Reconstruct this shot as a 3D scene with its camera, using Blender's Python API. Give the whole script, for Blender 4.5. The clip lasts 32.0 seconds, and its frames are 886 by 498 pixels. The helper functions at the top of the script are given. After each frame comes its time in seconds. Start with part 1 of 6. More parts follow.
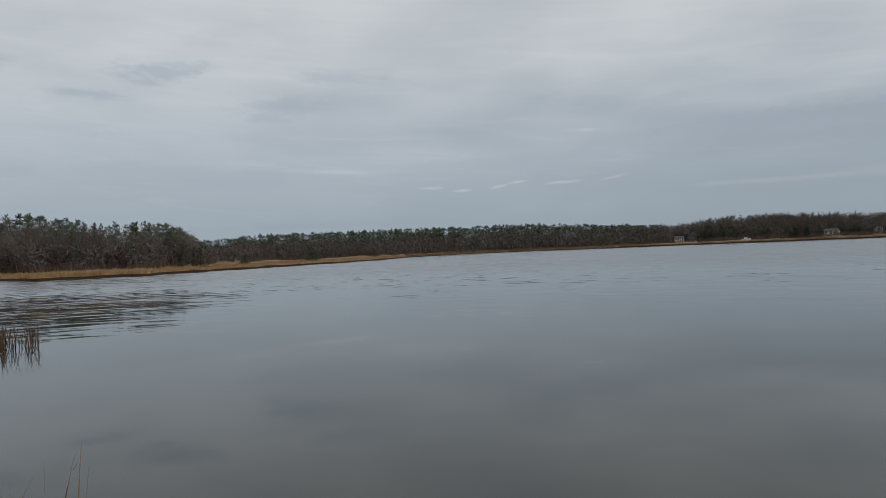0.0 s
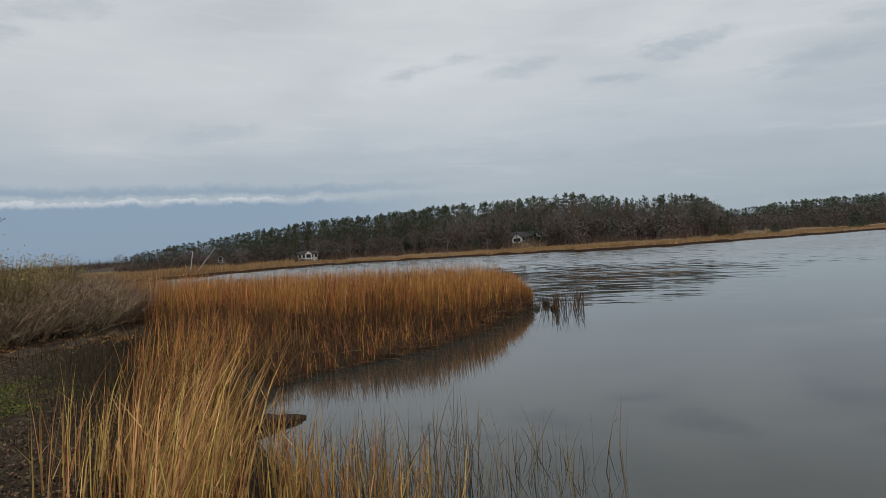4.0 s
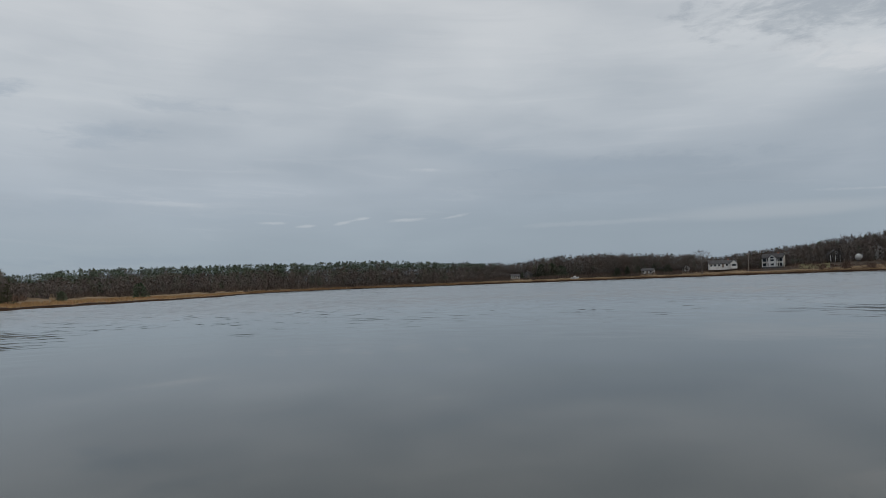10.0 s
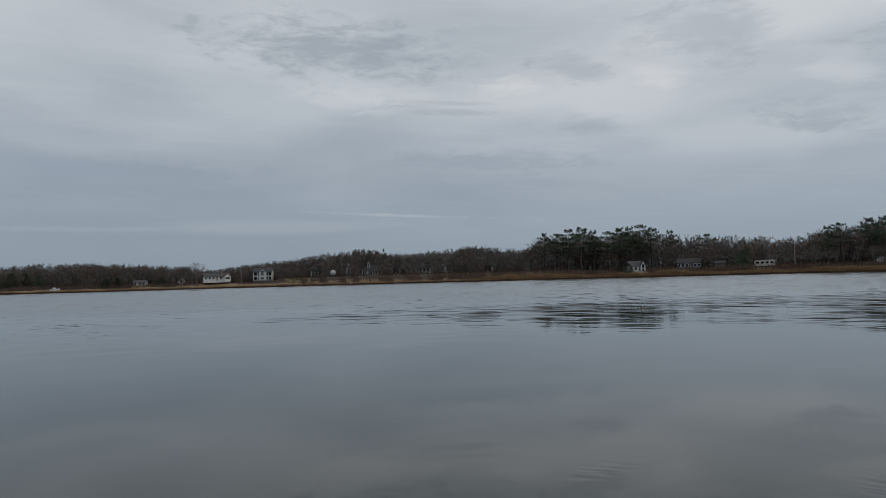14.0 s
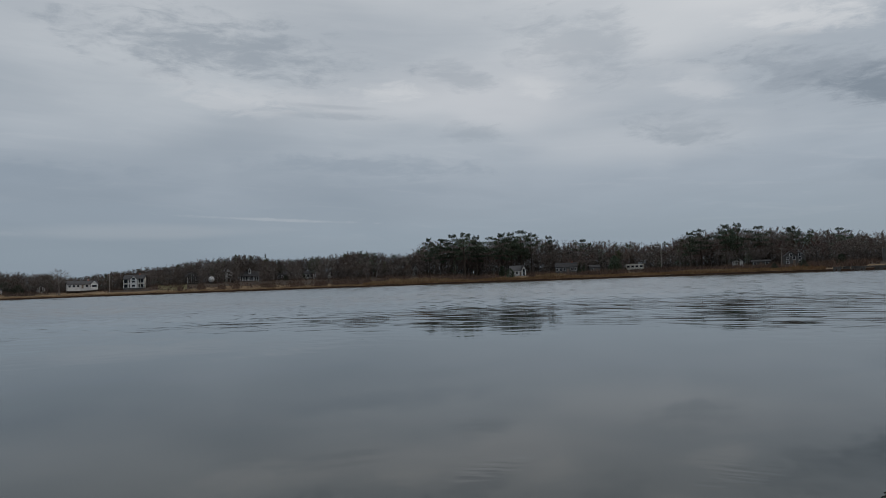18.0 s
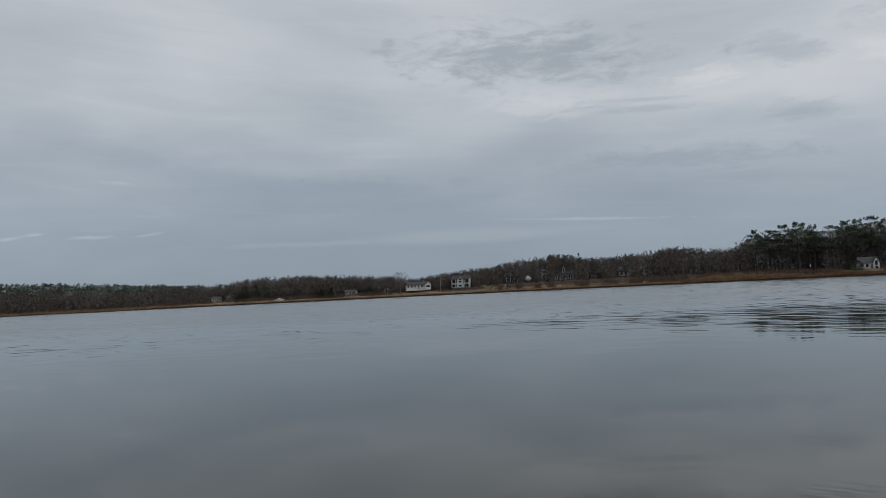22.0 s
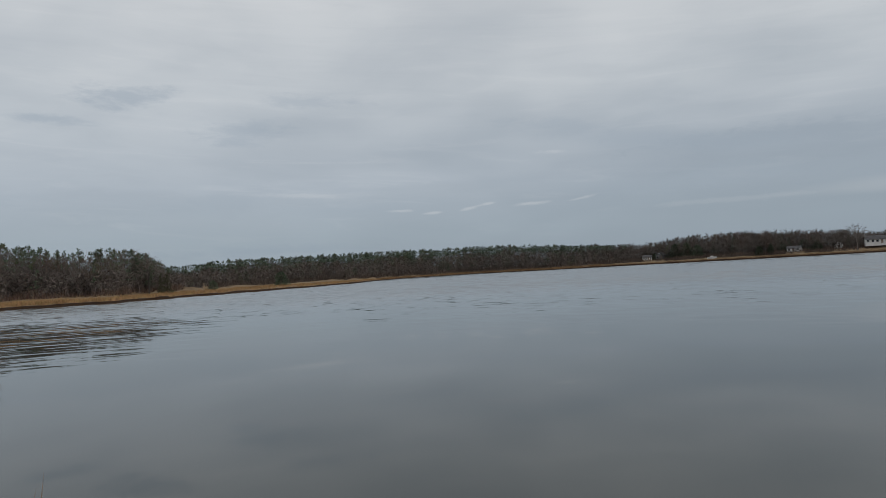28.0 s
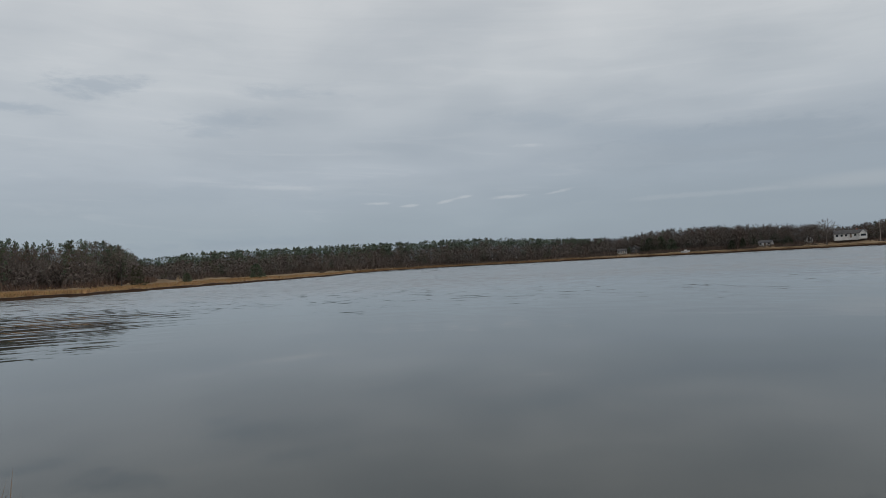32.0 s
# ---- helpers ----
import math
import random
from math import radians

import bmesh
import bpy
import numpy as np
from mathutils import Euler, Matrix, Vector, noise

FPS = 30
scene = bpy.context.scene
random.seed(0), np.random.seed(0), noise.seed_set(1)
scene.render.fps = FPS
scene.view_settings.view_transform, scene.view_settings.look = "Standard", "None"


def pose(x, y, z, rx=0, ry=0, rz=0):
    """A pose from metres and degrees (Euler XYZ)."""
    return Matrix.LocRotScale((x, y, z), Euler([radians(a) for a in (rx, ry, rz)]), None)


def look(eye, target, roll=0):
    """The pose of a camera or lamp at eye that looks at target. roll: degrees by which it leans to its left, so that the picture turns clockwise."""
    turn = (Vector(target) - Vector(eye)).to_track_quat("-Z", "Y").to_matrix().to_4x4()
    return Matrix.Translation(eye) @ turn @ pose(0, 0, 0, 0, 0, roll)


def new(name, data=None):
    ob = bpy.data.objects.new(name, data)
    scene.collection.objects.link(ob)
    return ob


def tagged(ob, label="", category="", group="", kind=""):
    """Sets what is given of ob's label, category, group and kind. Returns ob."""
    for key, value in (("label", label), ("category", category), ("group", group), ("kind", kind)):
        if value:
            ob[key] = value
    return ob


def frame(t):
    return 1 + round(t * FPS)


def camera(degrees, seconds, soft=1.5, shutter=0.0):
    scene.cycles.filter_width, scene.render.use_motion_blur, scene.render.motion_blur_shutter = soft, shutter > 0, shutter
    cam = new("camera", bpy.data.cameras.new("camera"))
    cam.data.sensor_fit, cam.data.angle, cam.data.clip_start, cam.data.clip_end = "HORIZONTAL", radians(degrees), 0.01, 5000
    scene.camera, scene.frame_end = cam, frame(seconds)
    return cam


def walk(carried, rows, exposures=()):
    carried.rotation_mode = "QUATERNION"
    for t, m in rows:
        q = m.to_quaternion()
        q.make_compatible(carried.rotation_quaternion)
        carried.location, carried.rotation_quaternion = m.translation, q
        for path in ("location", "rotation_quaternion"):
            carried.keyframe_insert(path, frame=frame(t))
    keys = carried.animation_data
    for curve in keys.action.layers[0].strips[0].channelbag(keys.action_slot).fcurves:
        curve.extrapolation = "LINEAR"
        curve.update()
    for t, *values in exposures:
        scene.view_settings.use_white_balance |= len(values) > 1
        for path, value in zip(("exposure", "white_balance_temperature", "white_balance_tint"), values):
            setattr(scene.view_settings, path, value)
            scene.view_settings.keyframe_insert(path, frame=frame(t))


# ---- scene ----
# A tidal salt pond seen from its bank: the camera turns on the spot, 2 m above the water.
EYE = 2.0
cam = camera(64.35, 32.0, soft=0.6)
TURNS = [  # seconds, yaw, pitch, roll
    (0, 0, 0.23, 2.38),
    (0.5, 8.11, -0.02, 2.69),
    (1, 13.72, -0.64, 3.38),
    (1.5, 15.27, -1.61, 3.9),
    (2, 15.56, -1.93, 4.06),
    (2.5, 16.38, -2.29, 4.03),
    (3, 22.86, -1.7, 3.86),
    (3.5, 31.39, -0.59, 4.07),
    (4, 41.06, 0.05, 3.67),
    (4.5, 44.18, 0.07, 3.16),
    (6.5, 45.41, 2.41, 1.09),
    (7, 44.96, 2.69, 1.08),
    (7.5, 37.81, 2.85, 1.35),
    (8, 26.33, 3.13, 2.13),
    (8.5, 14.77, 3.18, 2.64),
    (9, 5.16, 3.06, 2.66),
    (9.5, -3.21, 2.96, 2.32),
    (10, -12.69, 2.73, 2.16),
    (10.5, -20.37, 2.62, 1.77),
    (11, -27.8, 2.6, 1.46),
    (11.5, -33.36, 2.57, 1.15),
    (12, -40.63, 2.44, 1.14),
    (12.5, -46.43, 2.39, 1.13),
    (13, -49.08, 2.2, 1.19),
    (13.5, -51.02, 2.17, 1.44),
    (14, -52.16, 2.4, 1.62),
    (14.5, -53.29, 2.55, 1.86),
    (15, -54.76, 2.66, 1.93),
    (15.5, -56.29, 2.73, 1.94),
    (17.5, -60.76, 2.51, 1.76),
    (18, -61.48, 2.52, 2.1),
    (18.5, -62.75, 2.57, 2.44),
    (19, -64.13, 2.28, 3.32),
    (19.5, -64.3, 2.28, 3.6),
    (20, -61.91, 2.45, 3.52),
    (20.5, -55.56, 2.63, 3.4),
    (21, -47.83, 3.11, 3.16),
    (21.5, -41.75, 3.33, 2.97),
    (22, -36.36, 3.46, 2.83),
    (22.5, -31.73, 3.26, 2.79),
    (23, -27.87, 3.16, 2.76),
    (23.5, -24.31, 3.12, 3.14),
    (24, -22.16, 3.16, 3.16),
    (24.5, -18.02, 2.89, 2.9),
    (26.5, -12.21, 2, 3.19),
    (27, -8.44, 2.22, 3.45),
    (27.5, -4.37, 2.18, 3.35),
    (28, -2.36, 1.93, 3.24),
    (28.5, -0.9, 1.88, 3.28),
    (29, -0.62, 1.75, 3.29),
    (29.5, -0.86, 1.48, 3.19),
    (30, -1.13, 1.53, 3.07),
    (30.5, -1.58, 1.43, 2.99),
    (31, -2.39, 1.27, 2.97),
    (31.5, -3.28, 1.16, 3.01),
    (32, -4.26, 1.25, 3.07),
]
walk(cam, [(t, pose(0, 0, EYE, 90 + pitch, roll, yaw)) for t, yaw, pitch, roll in TURNS],
     exposures=[(0, 0.05, 6700, 12), (1, 0.12, 6730, 12), (2, 0.2, 6790, 12), (3, 0.2, 6780, 12), (4, 0.17, 6770, 12), (7, 0.13, 6710, 12), (9, 0.03, 6650, 12), (13, -0.03, 6520, 12), (15, -0.17, 6480, 12), (18, -0.2, 6480, 12), (19, -0.19, 6480, 12), (20, -0.17, 6480, 12), (23, -0.04, 6550, 12), (27, 0.02, 6650, 12), (32, 0.02, 6700, 12)])


# ---------------------------------------------------------------- sky and sun
def build_sky():
    world = bpy.data.worlds.new("overcast_sky")
    scene.world = world
    world.use_nodes = True
    nt = world.node_tree
    nt.nodes.clear()
    N, L = nt.nodes.new, nt.links.new

    def link(a, sock):
        if hasattr(a, "is_output"):
            L(a, sock)
        else:
            sock.default_value = a

    def math_(op, a, b=0.0, clamp=False):
        n = N("ShaderNodeMath")
        n.operation, n.use_clamp = op, clamp
        link(a, n.inputs[0])
        link(b, n.inputs[1])
        return n.outputs[0]

    def step(v, lo, hi, to0=0.0, to1=1.0):
        n = N("ShaderNodeMapRange")
        n.interpolation_type = "SMOOTHSTEP"
        link(v, n.inputs[0])
        for k, x in zip((1, 2, 3, 4), (lo, hi, to0, to1)):
            link(x, n.inputs[k])
        return n.outputs[0]

    def mix(f, a, b, kind="MIX"):
        n = N("ShaderNodeMix")
        n.data_type, n.blend_type = "RGBA", kind
        link(f, n.inputs[0])
        link(a, n.inputs[6])
        link(b, n.inputs[7])
        return n.outputs[2]

    def noise_(vec, scale, detail=5.0, rough=0.55, dist=0.0):
        n = N("ShaderNodeTexNoise")
        L(vec, n.inputs["Vector"])
        n.inputs["Scale"].default_value, n.inputs["Detail"].default_value = scale, detail
        n.inputs["Roughness"].default_value, n.inputs["Distortion"].default_value = rough, dist
        return n.outputs[0]

    def combine(a, b, c):
        n = N("ShaderNodeCombineXYZ")
        for k, x in enumerate((a, b, c)):
            link(x, n.inputs[k])
        return n.outputs[0]

    tc = N("ShaderNodeTexCoord")
    sep = N("ShaderNodeSeparateXYZ")
    L(tc.outputs["Generated"], sep.inputs[0])
    x, y, z = sep.outputs
    az = math_("MULTIPLY", math_("ARCTAN2", x, y), 57.29578)
    el = math_("MULTIPLY", math_("ARCSINE", z), 57.29578)
    zc = math_("ADD", math_("MAXIMUM", z, 0.0), 0.10)
    deck = combine(math_("DIVIDE", x, zc), math_("DIVIDE", y, zc), 0.0)

    grad = N("ShaderNodeValToRGB")
    link(math_("DIVIDE", el, 60.0), grad.inputs[0])
    cr = grad.color_ramp
    stops = SKY_STOPS
    cr.elements[0].position, cr.elements[0].color = stops[0][0], (*stops[0][1], 1)
    cr.elements[1].position, cr.elements[1].color = stops[-1][0], (*stops[-1][1], 1)
    for p, c in stops[1:-1]:
        e = cr.elements.new(p)
        e.color = (*c, 1)
    col = grad.outputs[0]

    # soft cloud deck: broad grey bellies, finer rolls, thin bright breaks
    big = noise_(deck, 0.55, 4.0, 0.5, 0.4)
    mid = noise_(deck, 1.3, 5.0, 0.5, 0.35)
    fine = noise_(deck, 3.6, 8.0, 0.6, 0.2)
    high = step(el, 1.0, 7.0)
    belly = math_("MULTIPLY", step(big, 0.42, 0.62), 0.34)
    col = mix(math_("MULTIPLY", belly, high), col, (0.30, 0.355, 0.41, 1))
    roll_ = math_("MULTIPLY", step(mid, 0.44, 0.70), 0.22)
    col = mix(math_("MULTIPLY", roll_, high), col, (0.29, 0.35, 0.41, 1))
    lit = math_("MULTIPLY", step(fine, 0.58, 0.74), step(mid, 0.5, 0.36))
    col = mix(math_("MULTIPLY", lit, 0.05), col, (0.72, 0.75, 0.77, 1))

    torn = noise_(combine(math_("MULTIPLY", az, 0.26), math_("MULTIPLY", el, 0.85), 0.0), 1.0, 8.0, 0.64, 0.5)
    frayed = noise_(combine(math_("MULTIPLY", az, 0.75), math_("MULTIPLY", el, 2.6), 3.0), 1.0, 6.0, 0.62, 0.6)
    wob = math_("ADD", math_("MULTIPLY", math_("SUBTRACT", torn, 0.5), 2.8), math_("MULTIPLY", math_("SUBTRACT", frayed, 0.5), 1.0))

    broad = noise_(combine(math_("MULTIPLY", az, 0.07), math_("MULTIPLY", el, 0.22), 5.0), 1.0, 2.0, 0.5, 0.3)
    broad = math_("MULTIPLY", math_("SUBTRACT", broad, 0.5), 1.8)

    def spot(a0, e0, wa, we, lean):
        u = math_("SUBTRACT", az, a0)
        v = math_("DIVIDE", math_("SUBTRACT", math_("SUBTRACT", el, e0), math_("MULTIPLY", u, lean)), we)
        u = math_("DIVIDE", u, wa)
        d = math_("SQRT", math_("ADD", math_("MULTIPLY", u, u), math_("MULTIPLY", v, v)))
        return step(math_("ADD", d, broad if wa > 11.5 else wob), 1.2, 0.1)

    # fine rolls in the lit part of the deck, closer together towards the horizon
    folds = noise_(combine(math_("MULTIPLY", az, 0.10), math_("ADD", math_("MULTIPLY", el, 0.95), math_("MULTIPLY", az, 0.05)), 7.0), 1.0, 7.0, 0.6, 0.8)
    col = mix(math_("MULTIPLY", math_("MULTIPLY", step(folds, 0.48, 0.70), high), 0.10), col, (0.36, 0.41, 0.455, 1))
    col = mix(math_("MULTIPLY", math_("MULTIPLY", step(folds, 0.48, 0.30), high), 0.08), col, (0.72, 0.745, 0.76, 1))

    for a0, e0, wa, we, f, c, lean in CLOUDS:
        col = mix(math_("MULTIPLY", spot(a0, e0, wa, we, lean), f), col, (*c, 1))

    # clear blue-grey bank low in the east with a row of white cloud tops over it
    lumps = noise_(combine(math_("MULTIPLY", az, 0.50), math_("MULTIPLY", el, 0.45), 0.0), 1.0, 7.0, 0.66, 0.3)
    side = step(az, -36.0, -54.0)
    top = math_("ADD", step(az, -48.0, -60.0, 4.6, 5.0), math_("MULTIPLY", math_("SUBTRACT", lumps, 0.5), 1.5))
    gap = math_("SUBTRACT", el, top)
    col = mix(math_("MULTIPLY", math_("MULTIPLY", step(el, 9.0, 6.2), side), 0.55), col, (0.32, 0.39, 0.46, 1))
    col = mix(math_("MULTIPLY", math_("MULTIPLY", step(gap, 0.25, -0.5), side), 0.9), col, (0.185, 0.275, 0.39, 1))
    col = mix(math_("MULTIPLY", math_("MULTIPLY", step(gap, 1.4, 0.7), step(gap, 0.25, 0.6)), math_("MULTIPLY", side, 0.7)), col, (0.20, 0.285, 0.39, 1))
    rim = math_("MULTIPLY", step(gap, 0.16, 0.08), step(gap, -0.42, 0.0))
    rim = math_("MULTIPLY", rim, step(lumps, 0.36, 0.54, 0.15, 1.0))
    col = mix(math_("MULTIPLY", math_("MULTIPLY", rim, step(az, -46.0, -58.0)), 0.62), col, (0.56, 0.60, 0.65, 1))

    sky = N("ShaderNodeTexSky")
    sky.sky_type, sky.sun_disc = "NISHITA", False
    sky.sun_elevation, sky.sun_rotation = radians(SUN_EL), radians(SUN_AZ)
    clear = mix(1.0, sky.outputs[0], (0.10, 0.10, 0.10, 1), "MULTIPLY")
    col = mix(0.94, clear, col)
    bg = N("ShaderNodeBackground")
    L(col, bg.inputs[0])
    bg.inputs[1].default_value = SKY_POWER
    out = N("ShaderNodeOutputWorld")
    L(bg.outputs[0], out.inputs[0])


SUN_EL, SUN_AZ, SKY_POWER = 38.0, 140.0, 1.0
SKY_STOPS = [(0.0, (0.265, 0.335, 0.405)), (0.05, (0.30, 0.37, 0.435)), (0.12, (0.385, 0.445, 0.505)),
             (0.24, (0.53, 0.58, 0.615)), (0.42, (0.635, 0.67, 0.69)), (1.0, (0.56, 0.59, 0.61))]
GREY, SLATE, BLUE = (0.33, 0.38, 0.425), (0.30, 0.36, 0.42), (0.32, 0.385, 0.45)
PALE, WHITE = (0.68, 0.705, 0.72), (0.78, 0.80, 0.80)
CLOUDS = [  # azimuth, elevation, half width, half height, strength, colour, lean
    (86, 24, 20, 8, 0.75, WHITE, 0),
    (66, 14.5, 17, 3.2, 0.55, (0.70, 0.72, 0.735), 0),
    (78, 10.5, 14, 2.2, 0.35, (0.64, 0.67, 0.69), 0),
    (28, 5.5, 36, 10, 0.46, (0.235, 0.295, 0.355), 0),
    (-62, 13.0, 26, 6, 0.32, (0.64, 0.67, 0.69), 0),
    (48, 14.9, 9, 0.9, 0.40, PALE, -0.12),
    (45.2, 14.1, 4.4, 1.0, 0.40, PALE, -0.13),
    (57.5, 15.2, 3.6, 0.9, 0.42, WHITE, 0),
    (70, 14.9, 2.8, 1.0, 0.38, WHITE, -0.1),
    (82, 13.9, 3.6, 1.0, 0.40, PALE, -0.3),
    (89.6, 17.7, 5.4, 1.3, 0.60, WHITE, -0.15),
    (43.8, 18.3, 10.5, 2.5, 0.78, GREY, -0.08),
    (63.3, 16.2, 3.8, 1.1, 0.45, GREY, -0.2),
    (64.5, 11.8, 3.0, 0.8, 0.40, GREY, -0.07),
    (55.8, 9.3, 10, 1.0, 0.55, SLATE, -0.04),
    (54.2, 13.3, 4.8, 0.30, 0.40, GREY, -0.04),
    (53.0, 14.1, 4.0, 0.22, 0.35, GREY, -0.06),
    (28.4, 8.7, 11, 1.0, 0.78, SLATE, 0),
    (12.5, 11.2, 5, 0.6, 0.35, BLUE, -0.13),
    (36.7, 5.7, 19, 1.1, 0.35, BLUE, 0),
    (80.5, 11.0, 4.0, 1.3, 0.42, GREY, -0.13),
    (73.4, 18.0, 6.2, 2.8, 0.42, GREY, -0.2),
    (91.0, 13.6, 6.8, 2.3, 0.65, (0.29, 0.335, 0.38), -0.25),
    (94.2, 12.2, 4.2, 1.3, 0.75, (0.21, 0.255, 0.30), -0.18),
    (80.9, 10.3, 4.4, 0.8, 0.40, GREY, -0.28),
    (94.1, 6.5, 3.2, 0.9, 0.45, SLATE, -0.1),
    (-43.5, 14.0, 2.9, 0.65, 0.45, BLUE, 0.22),
    (-38.8, 15.0, 1.8, 0.5, 0.40, BLUE, 0.05),
    (-34.3, 13.8, 3.3, 0.75, 0.45, BLUE, 0.12),
    (-21.7, 14.3, 3.7, 1.15, 0.6, BLUE, 0.05),
    (-26.4, 12.4, 3.3, 0.40, 0.55, BLUE, 0),
    (-58.4, 9.9, 4.3, 0.8, 0.40, BLUE, 0.12),
    (-72.9, 16.3, 2.8, 0.7, 0.40, BLUE, 0.25),
    (-69.4, 18.4, 6.2, 1.0, 0.35, BLUE, 0.13),
    (-12.6, 11.8, 3.8, 0.95, 0.50, BLUE, 0.05),
    (-7.6, 14.1, 4.7, 0.7, 0.40, BLUE, 0.03),
    (-40.8, 7.9, 6.6, 0.7, 0.38, BLUE, 0),
    (-44.0, 6.2, 4.8, 0.5, 0.38, BLUE, 0.02),
    (-31.7, 6.7, 3.9, 0.6, 0.42, BLUE, 0.04),
    (-15.1, 6.2, 4.4, 1.0, 0.40, BLUE, 0.02),
    (-2.3, 5.5, 17, 1.0, 0.40, BLUE, -0.02),
    (20.5, 9.3, 12, 0.9, 0.38, BLUE, -0.12),
    (23.5, 6.2, 9.5, 1.0, 0.38, BLUE, 0.02),
    (-11.8, 2.5, 8.5, 0.5, 0.40, (0.25, 0.32, 0.40), 0),
    (40, 4.4, 12, 0.6, 0.35, (0.43, 0.475, 0.515), 0),
    (-0.7, 5.2, 1.3, 0.13, 0.24, PALE, 0),
    (1.8, 4.9, 0.9, 0.12, 0.24, PALE, 0.02),
    (4.8, 5.1, 0.9, 0.14, 0.24, PALE, 0.18),
    (6.4, 5.4, 0.8, 0.13, 0.24, PALE, 0.11),
    (9.9, 5.2, 1.8, 0.17, 0.24, PALE, 0.04),
    (13.6, 5.3, 1.4, 0.15, 0.24, PALE, 0.14),
    (-9.0, 6.8, 4.6, 0.25, 0.16, PALE, -0.05),
    (11.8, 9.2, 1.7, 0.2, 0.2, PALE, -0.02),
    (48.0, 5.25, 7.4, 0.14, 0.22, PALE, -0.055),
    (25.2, 4.3, 8.4, 0.22, 0.07, PALE, 0),
]
build_sky()
sun = new("sun", bpy.data.lights.new("sun", "SUN"))
sun.data.energy, sun.data.angle, sun.data.color = 0.8, radians(25), (1.0, 0.96, 0.9)
sun.matrix_world = look((math.sin(radians(SUN_AZ)) * 50, math.cos(radians(SUN_AZ)) * 50, 50 * math.tan(radians(SUN_EL))), (0, 0, 0))


# ---------------------------------------------------------------- materials
def material(name, colours, rough=0.9, scale=1.0, spread=0.25, bump=0.0, bump_scale=20.0, metal=0.0, island=False, spec=0.3, coord="Object"):
    """Noise between two colours at two scales, shifted a little from object to object or from piece to piece."""
    m = bpy.data.materials.new(name)
    m.use_nodes = True
    nt = m.node_tree
    N, L = nt.nodes.new, nt.links.new
    b = nt.nodes["Principled BSDF"]
    b.inputs["Roughness"].default_value, b.inputs["Metallic"].default_value = rough, metal
    b.inputs["Specular IOR Level"].default_value = spec
    tc = N("ShaderNodeTexCoord")
    n1, n2 = N("ShaderNodeTexNoise"), N("ShaderNodeTexNoise")
    for n, s, d in ((n1, scale, 3.0), (n2, scale * 9.0, 5.0)):
        L(tc.outputs[coord], n.inputs["Vector"])
        n.inputs["Scale"].default_value, n.inputs["Detail"].default_value = s, d
    add = N("ShaderNodeMath")
    add.operation = "ADD"
    L(n1.outputs[0], add.inputs[0])
    L(n2.outputs[0], add.inputs[1])
    rng = N("ShaderNodeMapRange")
    L(add.outputs[0], rng.inputs[0])
    rng.inputs[1].default_value, rng.inputs[2].default_value = 0.7, 1.3
    ramp = N("ShaderNodeValToRGB")
    L(rng.outputs[0], ramp.inputs[0])
    ramp.color_ramp.elements[0].color, ramp.color_ramp.elements[1].color = (*colours[0], 1), (*colours[-1], 1)
    for k, c in enumerate(colours[1:-1]):
        e = ramp.color_ramp.elements.new((k + 1) / (len(colours) - 1))
        e.color = (*c, 1)
    if island:
        src = N("ShaderNodeNewGeometry").outputs["Random Per Island"]
    else:
        src = N("ShaderNodeObjectInfo").outputs["Random"]
    val = N("ShaderNodeMapRange")
    L(src, val.inputs[0])
    val.inputs[3].default_value, val.inputs[4].default_value = 1 - spread, 1 + spread
    hsv = N("ShaderNodeHueSaturation")
    L(val.outputs[0], hsv.inputs["Value"])
    hue = N("ShaderNodeMapRange")
    mul = N("ShaderNodeMath")
    mul.operation = "FRACT"
    m7 = N("ShaderNodeMath")
    m7.operation = "MULTIPLY"
    L(src, m7.inputs[0])
    m7.inputs[1].default_value = 7.31
    L(m7.outputs[0], mul.inputs[0])
    L(mul.outputs[0], hue.inputs[0])
    hue.inputs[3].default_value, hue.inputs[4].default_value = 0.5 - spread * 0.05, 0.5 + spread * 0.05
    L(hue.outputs[0], hsv.inputs["Hue"])
    L(ramp.outputs[0], hsv.inputs["Color"])
    L(hsv.outputs[0], b.inputs["Base Color"])
    if bump:
        bn, bp = N("ShaderNodeTexNoise"), N("ShaderNodeBump")
        L(tc.outputs[coord], bn.inputs["Vector"])
        bn.inputs["Scale"].default_value, bn.inputs["Detail"].default_value = bump_scale, 6.0
        bp.inputs["Strength"].default_value, bp.inputs["Distance"].default_value = bump, 0.05
        L(bn.outputs[0], bp.inputs["Height"])
        L(bp.outputs[0], b.inputs["Normal"])
    return m


